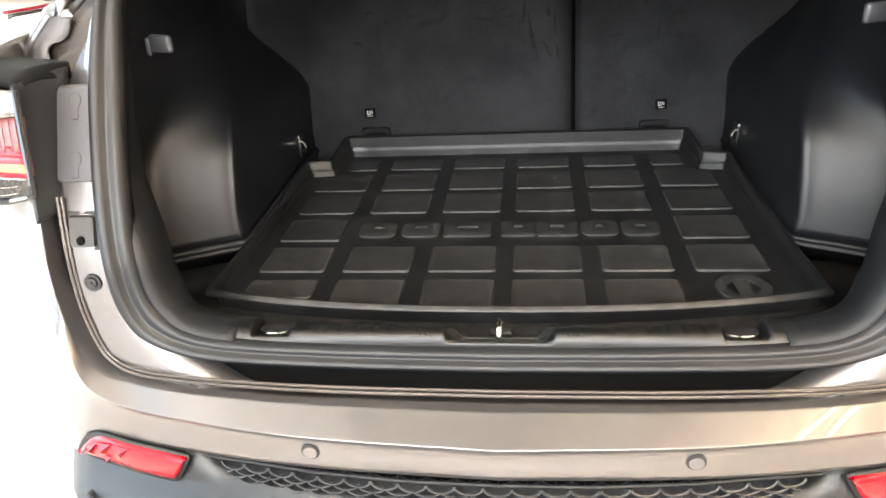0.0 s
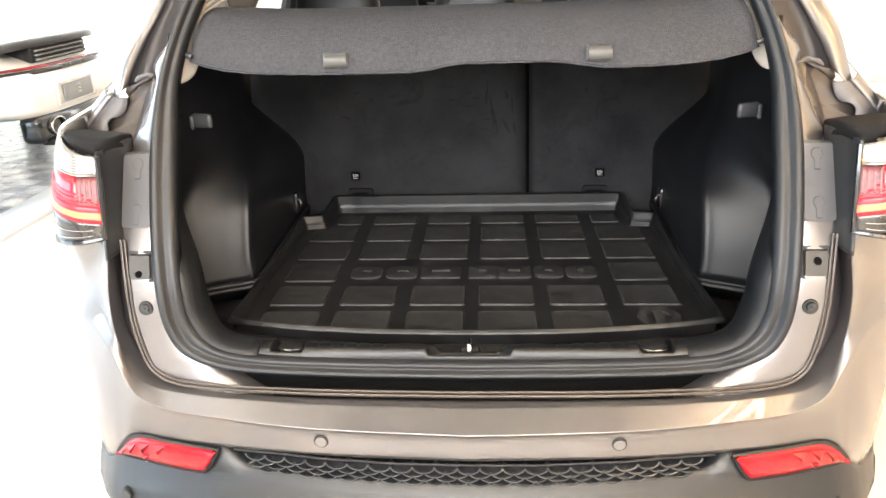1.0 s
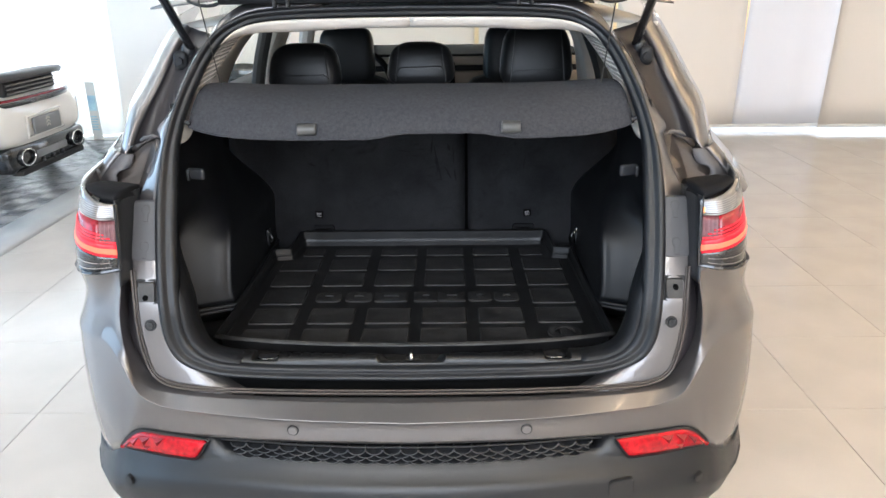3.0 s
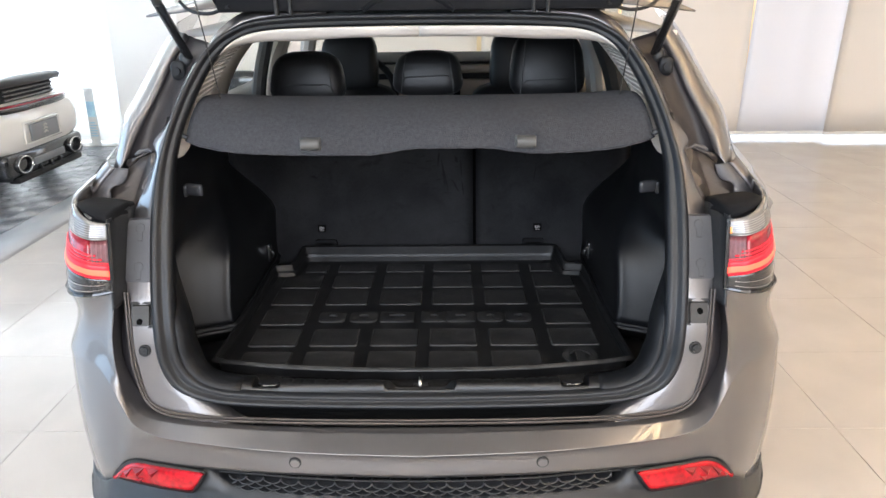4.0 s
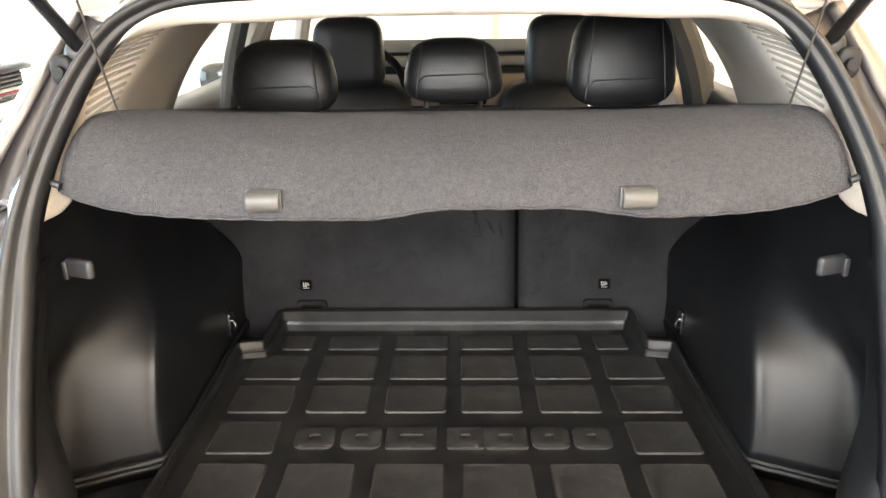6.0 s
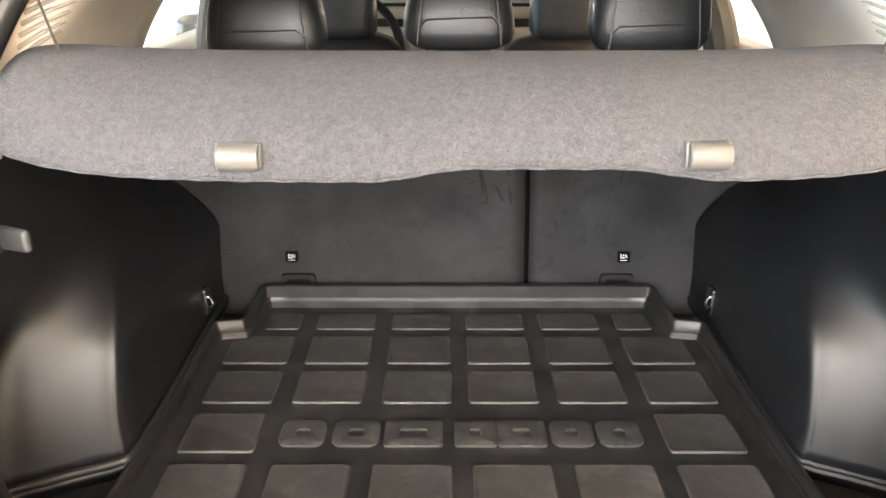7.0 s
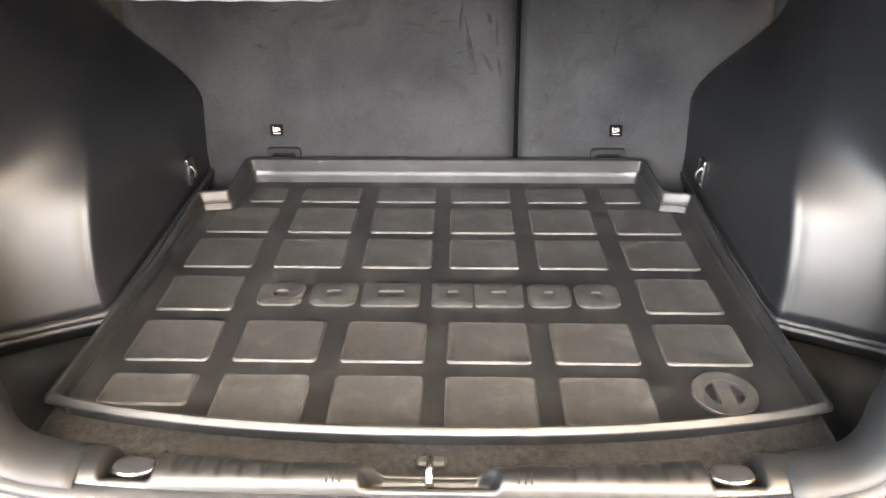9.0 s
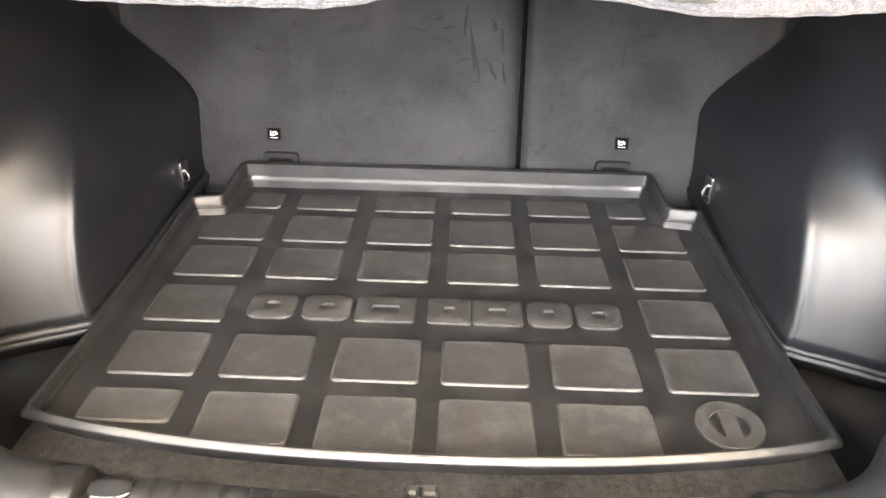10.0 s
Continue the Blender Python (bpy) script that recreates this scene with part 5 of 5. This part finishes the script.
# ---- cargo mat ----
liner = thing("cargo_mat", "black moulded rubber cargo mat with raised pads and lettering blocks", "cargo mat", (0, 0, 0))
ZB, ZR = .736, .758
def mat_front(x):
    return .198 + .045 * (abs(x) / .46) ** 2.4
def mat_outline(d, e):
    """The mat's edge, moved inwards by d."""
    w = .470 - d
    front = [(-w + .03 + (2 * w - .06) * i / 40, 0) for i in range(41)]
    pts = [(x, mat_front(x) + d) for x, _ in front]
    right = [(w - .004, mat_front(w) + d + .000), (w + .006, mat_front(w) + d + .003), (w + .0105, mat_front(w) + d + .011), (w + .006, .40), (w + .001, .60), (w - .004, .800 - d), (w - .009, .806 - d), (.420 - d, .812 - d), (.413 - d, .820 - d), (.403 - d, .915 - e), (.397 - d, .925 - e)]
    left = [(-x, y) for x, y in right[::-1]]
    back = [(.392 - d - (2 * (.392 - d)) * i / 20, .928 - e) for i in range(21)]
    return pts + right + back + left
bm = bmesh.new()
def rimz(x, y, z):
    return z + (.018 * step(.55, .80, y) + .017 * step(.82, .90, y)) * min(1, max(0, (z - ZB) / .015))
lv = [(.013, .723, .005), (.012, .7455, .003), (.003, .7470, .001), (-.0015, .7485, -.001), (-.002, .7505, -.002), (-.0005, .7535, -.0005), (.0025, ZR - .003, .001), (.004, ZR - .0006, .002), (.006, ZR, .004), (.008, ZR - .0006, .0085), (.0095, ZR - .003, .0120), (.012, ZR - .0095, .0132), (.0130, ZR - .0120, .0134), (.0135, ZR - .0140, .0135), (.0148, ZB + .0078, .0138), (.0155, ZB + .0056, .0142), (.0170, ZB + .0022, .0150), (.026, ZB, .026)]
loops = []
for d, z, e in lv:
    loops.append([(x, y, rimz(x, y, z) if d > .0022 and d < .0115 or d > .0125 else z) for x, y in mat_outline(d, e)])
vs = loft(bm, loops, True)
bm.faces.new(vs[-1])
bm.faces.new(vs[0][::-1])
part("mat_tray", bm, MATRUB, liner, "black rubber tray with a raised rim", sharp=50)
cols = (-.368, -.220, -.073, .071, .217, .365)
rows_y = ((.251, .320), (.346, .441), (.466, .563), (.590, .687), (.710, .806), (.834, .896))
def pad(x0, x1, y0, y1):
    bm = bmesh.new()
    out = rounded(x0, x1, y0, y1, .007, 3)
    n = len(out)
    cx, cy = (x0 + x1) / 2, (y0 + y1) / 2
    lv = []
    for sh, z in ((0, ZB - .001), (.0012, ZB + .0026), (.0024, ZB + .0034), (.0045, ZB + .0034), (.006, ZB + .0028)):
        lv.append([(x - math.copysign(min(sh, abs(x - cx)), x - cx), y - math.copysign(min(sh, abs(y - cy)), y - cy), z) for x, y in out])
    v = loft(bm, lv, True)
    bm.faces.new(v[-1])
    return part("raised_pad", bm, PADRUB, liner, sharp=60)
for j, (y0, y1) in enumerate(rows_y):
    for i, x in enumerate(cols):
        if j == 2 and 0 < i < 5:
            continue
        if j == 0 and i == 5:
            continue
        a, b = x - .0585, x + .0585
        if j == 5 and i in (0, 5):
            a, b = (x - .010, b) if i == 0 else (a, x + .013)
        yy = y0
        if j == 0:
            yy = mat_front(x) + (.022 if 0 < i < 5 else .034)
        pad(a, b, yy, y1)

# embossed plain blocks where the mat carries a moulded word
word = ((-.279, -.209), (-.198, -.126), (-.119, -.030), (-.012, .052), (.054, .128), (.135, .201), (.207, .274))
def emboss(outline, hole=None):
    bm = bmesh.new()
    if hole:
        n = len(outline)
        lv = [[(x, y, ZB - .001) for x, y in outline], [(x, y, ZB + .0035) for x, y in outline], [(x, y, ZB + .0045) for x, y in [(a[0] * .93 + b[0] * .07, a[1] * .93 + b[1] * .07) for a, b in zip(outline, hole)]], [(x, y, ZB + .0045) for x, y in hole], [(x, y, ZB - .001) for x, y in hole]]
        loft(bm, lv, True)
    else:
        prism(bm, outline, flat(ZB - .001), flat(ZB + .0040), .05)
    part("embossed_block", bm, PADRUB, liner, sharp=40)
for k, (x, x_end) in enumerate(word):
    y0, y1, w = .480, .542, x_end - x
    emboss(rounded(x, x + w, y0, y1, .016 if k in (0, 1, 5, 6) else .006, 4), rounded(x + .024, x + w - .024, y0 + .022, y1 - .022, .006 if k in (0, 1, 5, 6) else .003, 4))
emboss(circle(.366, .290, .0415, 32), circle(.366, .290, .0245, 32))
emboss(rounded(.3555, .3765, .2475, .3155, .004))

# ---- white sports car by the curtains ----
sports = thing("sports_car", "white sports coupe with raised rear spoiler and black diffuser", "car", (-3.28, 4.70, 0))
bm = bmesh.new()
secs = []
for x, w, zlo, zhi in ((0.0, .56, .39, .66), (-.03, .66, .36, .73), (-.12, .76, .35, .78), (-.35, .87, .34, .86), (-.8, .925, .34, 1.02), (-1.4, .91, .34, 1.20), (-2.0, .90, .34, 1.27), (-2.7, .90, .34, 1.15), (-3.5, .88, .34, .85), (-4.3, .75, .36, .66)):
    r = []
    for i in range(32):
        a = 2 * math.pi * i / 32
        f = lambda c, p: math.copysign(abs(c) ** p, c)
        taper = 1 - .28 * max(0, math.sin(a)) ** 2 * step(.9, 1.2, zhi)
        r.append((x, f(math.cos(a), .55) * w * taper, (zlo + zhi) / 2 + f(math.sin(a), .6) * (zhi - zlo) / 2))
    secs.append(r)
v = loft(bm, secs, True)
bm.faces.new(v[0]), bm.faces.new(v[-1][::-1])
sbody = part("body_shell", bm, WHITEPAINT, sports, "white painted body", sharp=60)
bm = bmesh.new()
box(bm, -.16, .02, -.60, .60, .19, .395, .05, 3)
part("diffuser", bm, GLOSSBLACK, sports, "black rear diffuser")
bm = bmesh.new()
box(bm, -.06, .035, -.50, .50, .165, .21, .012, 2)
part("diffuser_lip", bm, BLACK, sports)
bm = bmesh.new()
box(bm, -.02, .030, -.24, .24, .255, .315, .012, 2)
part("diffuser_panel", bm, PLATEGREY, sports, "grey panel in the diffuser")
for k in range(3):
    bm = bmesh.new()
    box(bm, -.04, .034, -.17 + .155 * k, -.14 + .155 * k, .195, .25, .006, 2)
    part("diffuser_fin", bm, GLOSSBLACK, sports)
for y in (-.40, .40):
    bm = bmesh.new()
    lv = [[(xx, y + 1.25 * r * math.cos(a), .30 + .82 * r * math.sin(a)) for a in (2 * math.pi * k / 24 for k in range(24))] for xx, r in ((-.09, .080), (.035, .088), (.045, .084), (.04, .068), (-.06, .062))]
    v = loft(bm, lv, True)
    bm.faces.new(v[-1])
    ex = part("exhaust_tip", bm, GLOSSBLACK, sports, "gloss black exhaust tip with a bright rim")
    bm = bmesh.new()
    tube(bm, [(.046, y + .0975 * math.cos(a), .30 + .064 * math.sin(a)) for a in (2 * math.pi * k / 24 for k in range(25))], .004, 6)
    part("exhaust_rim", bm, CHROME, ex)
bm = bmesh.new()
lv = [[(x - .30 * (abs(yy) / .9) ** 3, yy, z) for yy in [-.76 + 1.52 * i / 30 for i in range(31)]] for x, z in ((.005, .728), (.028, .730), (.028, .744), (.0, .748))]
loft(bm, lv)
part("light_bar", bm, REDLENS, sports, "thin red light bar", thick=0.004)
bm = bmesh.new()
lv = [[(x - .30 * (abs(yy) / .9) ** 3, yy, z) for yy in [-.74 + 1.48 * i / 30 for i in range(31)]] for x, z in ((.0, .685), (.022, .688), (.028, .724))]
loft(bm, lv)
part("badge_strip", bm, GLOSSBLACK, sports, "black strip under the light bar", thick=0.004)
for k in range(7):
    bm = bmesh.new()
    box(bm, .024, .034, -.18 + k * .055, -.145 + k * .055, .696, .715, .003, 1)
    part("badge_block", bm, CLIPGREY, sports)
bm = bmesh.new()
box(bm, -.34, -.06, -.38, .38, .755, .875, .02, 2)
louvre = part("spoiler_louvre", bm, BLACK, sports, "black louvred engine cover")
for k in range(3):
    bm = bmesh.new()
    box(bm, -.08, -.045, -.36, .36, .770 + k * .032, .790 + k * .032, .004, 1)
    part("louvre_slat", bm, GLOSSBLACK, louvre)
bm = bmesh.new()
lv = [[(x - .20 * (abs(yy) / .75) ** 2.5, yy, z - .045 * (abs(yy) / .75) ** 4) for yy in [-.66 + 1.32 * i / 30 for i in range(31)]] for x, z in ((-.30, .900), (-.14, .922), (.0, .930), (.02, .912), (.0, .880), (-.14, .868), (-.30, .870))]
loft(bm, lv)
part("spoiler", bm, GREY_PLASTIC, sports, "raised grey rear spoiler", thick=0.004)
bm = bmesh.new()
loft(bm, [[(.004, a * 1.0, b) for a, b in ((-.29, .42), (.29, .42), (.27, .60), (-.27, .60))], [(.012, a, b) for a, b in ((-.27, .432), (.27, .432), (.252, .588), (-.252, .588))], [(.004, a, b) for a, b in ((-.255, .44), (.255, .44), (.24, .58), (-.24, .58))]], True)
part("plate_recess", bm, WHITEPAINT, sports, thick=.003)
bm = bmesh.new()
box(bm, .008, .030, -.205, .205, .44, .575, .008, 2)
pl = part("plate_board", bm, PLATEGREY, sports, "grey plate board with a pale emblem")
for k in range(3):
    bm = bmesh.new()
    loft(bm, [[(.032, -.03 + .03 * i, .475 + .028 * k + .012 * (1 - abs(i - 1))) for i in range(3)], [(.032, -.03 + .03 * i, .49 + .028 * k + .012 * (1 - abs(i - 1))) for i in range(3)]])
    part("emblem_bar", bm, LABELWHITE, pl, thick=0.002)
for yy in (-.88, .88):
    for xx in (-.75, -3.2):
        bm = bmesh.new()
        lv = [[(xx + r * math.cos(a), yy + dy, .34 + r * math.sin(a)) for a in (2 * math.pi * k / 28 for k in range(28))] for dy, r in ((-.12, .25), (-.12, .33), (-.09, .345), (.05, .345), (.07, .33), (.07, .25))]
        loft(bm, lv, True)
        w = part("tyre", bm, RUBBER, sports)

# wheels of the SUV
for s in SIDES:
    for yy in (.98, 3.55):
        bm = bmesh.new()
        lv = [[(s * (.74 + dx), yy + r * math.cos(a), .345 + r * math.sin(a)) for a in (2 * math.pi * k / 32 for k in range(32))] for dx, r in ((-.11, .22), (-.11, .33), (-.08, .345), (.08, .345), (.105, .33), (.105, .22), (.05, .2), (.05, .02))]
        loft(bm, lv, True)
        part("wheel", bm, RUBBER, car)

# ---- floor pieces ----
me = bpy.data.meshes.new("tile")
bm = bmesh.new()
box(bm, -.2988, .2988, -.2988, .2988, -.004, 0, .0006, 1)
bm.to_mesh(me), bm.free()
me.materials.append(TILE)
rest = bmesh.new()
count = 0
for i in range(-10, 16):
    for j in range(-12, 12):
        cx, cy = -1.51 + .6 * i + .3, 1.10 + .6 * j + .3
        if not (X0 < cx < X1 and Y0 < cy < Y1):
            continue
        if -4.2 < cx < 5.0 and -.4 < cy < Y1 and not (-.6 < cx < .6 and .4 < cy) and count < 300:
            t = new("tile", me)
            t.location, t.parent = (cx, cy, 0), floor
            count += 1
        else:
            box(rest, cx - .2983, cx + .2983, cy - .2983, cy + .2983, -.006, 0)
tagged(part("far_tiles", rest, TILE, floor), kind="stuff")

pad_mesh = {}
for name, mat_ in (("a", MODDARK), ("b", MODLIGHT)):
    me = bpy.data.meshes.new("ribbed_tile")
    bm = bmesh.new()
    for k in range(5):
        if name == "a":
            box(bm, -.073, .073, -.073 + k * .03, -.047 + k * .03, 0, .012)
        else:
            box(bm, -.073 + k * .03, -.047 + k * .03, -.073, .073, 0, .012)
    bm.to_mesh(me), bm.free()
    me.materials.append(mat_)
    pad_mesh[name] = me
platform = thing("floor_platform", "dark ribbed modular display floor with a grey border", "floor mat")
bm = bmesh.new()
box(bm, -6.9, -2.985, 2.9, 6.45, .001, .004)
part("platform_base", bm, BLACK, platform)
bm = bmesh.new()
loft(bm, [[(-2.68, y, .001) for y in (2.6, 4.5, 6.45)], [(-2.72, y, .010) for y in (2.6, 4.5, 6.45)], [(-2.985, y, .014) for y in (2.6, 4.5, 6.45)]])
part("platform_edge", bm, RAMP, platform, "grey sloping border", thick=0.002)
bm = bmesh.new()
box(bm, -6.9, -2.99, 2.6, 2.9, .001, .014, .003, 1)
part("platform_edge", bm, RAMP, platform)
n = 0
for i in range(13):
    for j in range(23):
        t = new("ribbed_tile", pad_mesh["a" if (i + j) % 2 else "b"])
        t.location, t.parent = (-3.06 - i * .15, 2.98 + j * .15, .004), platform
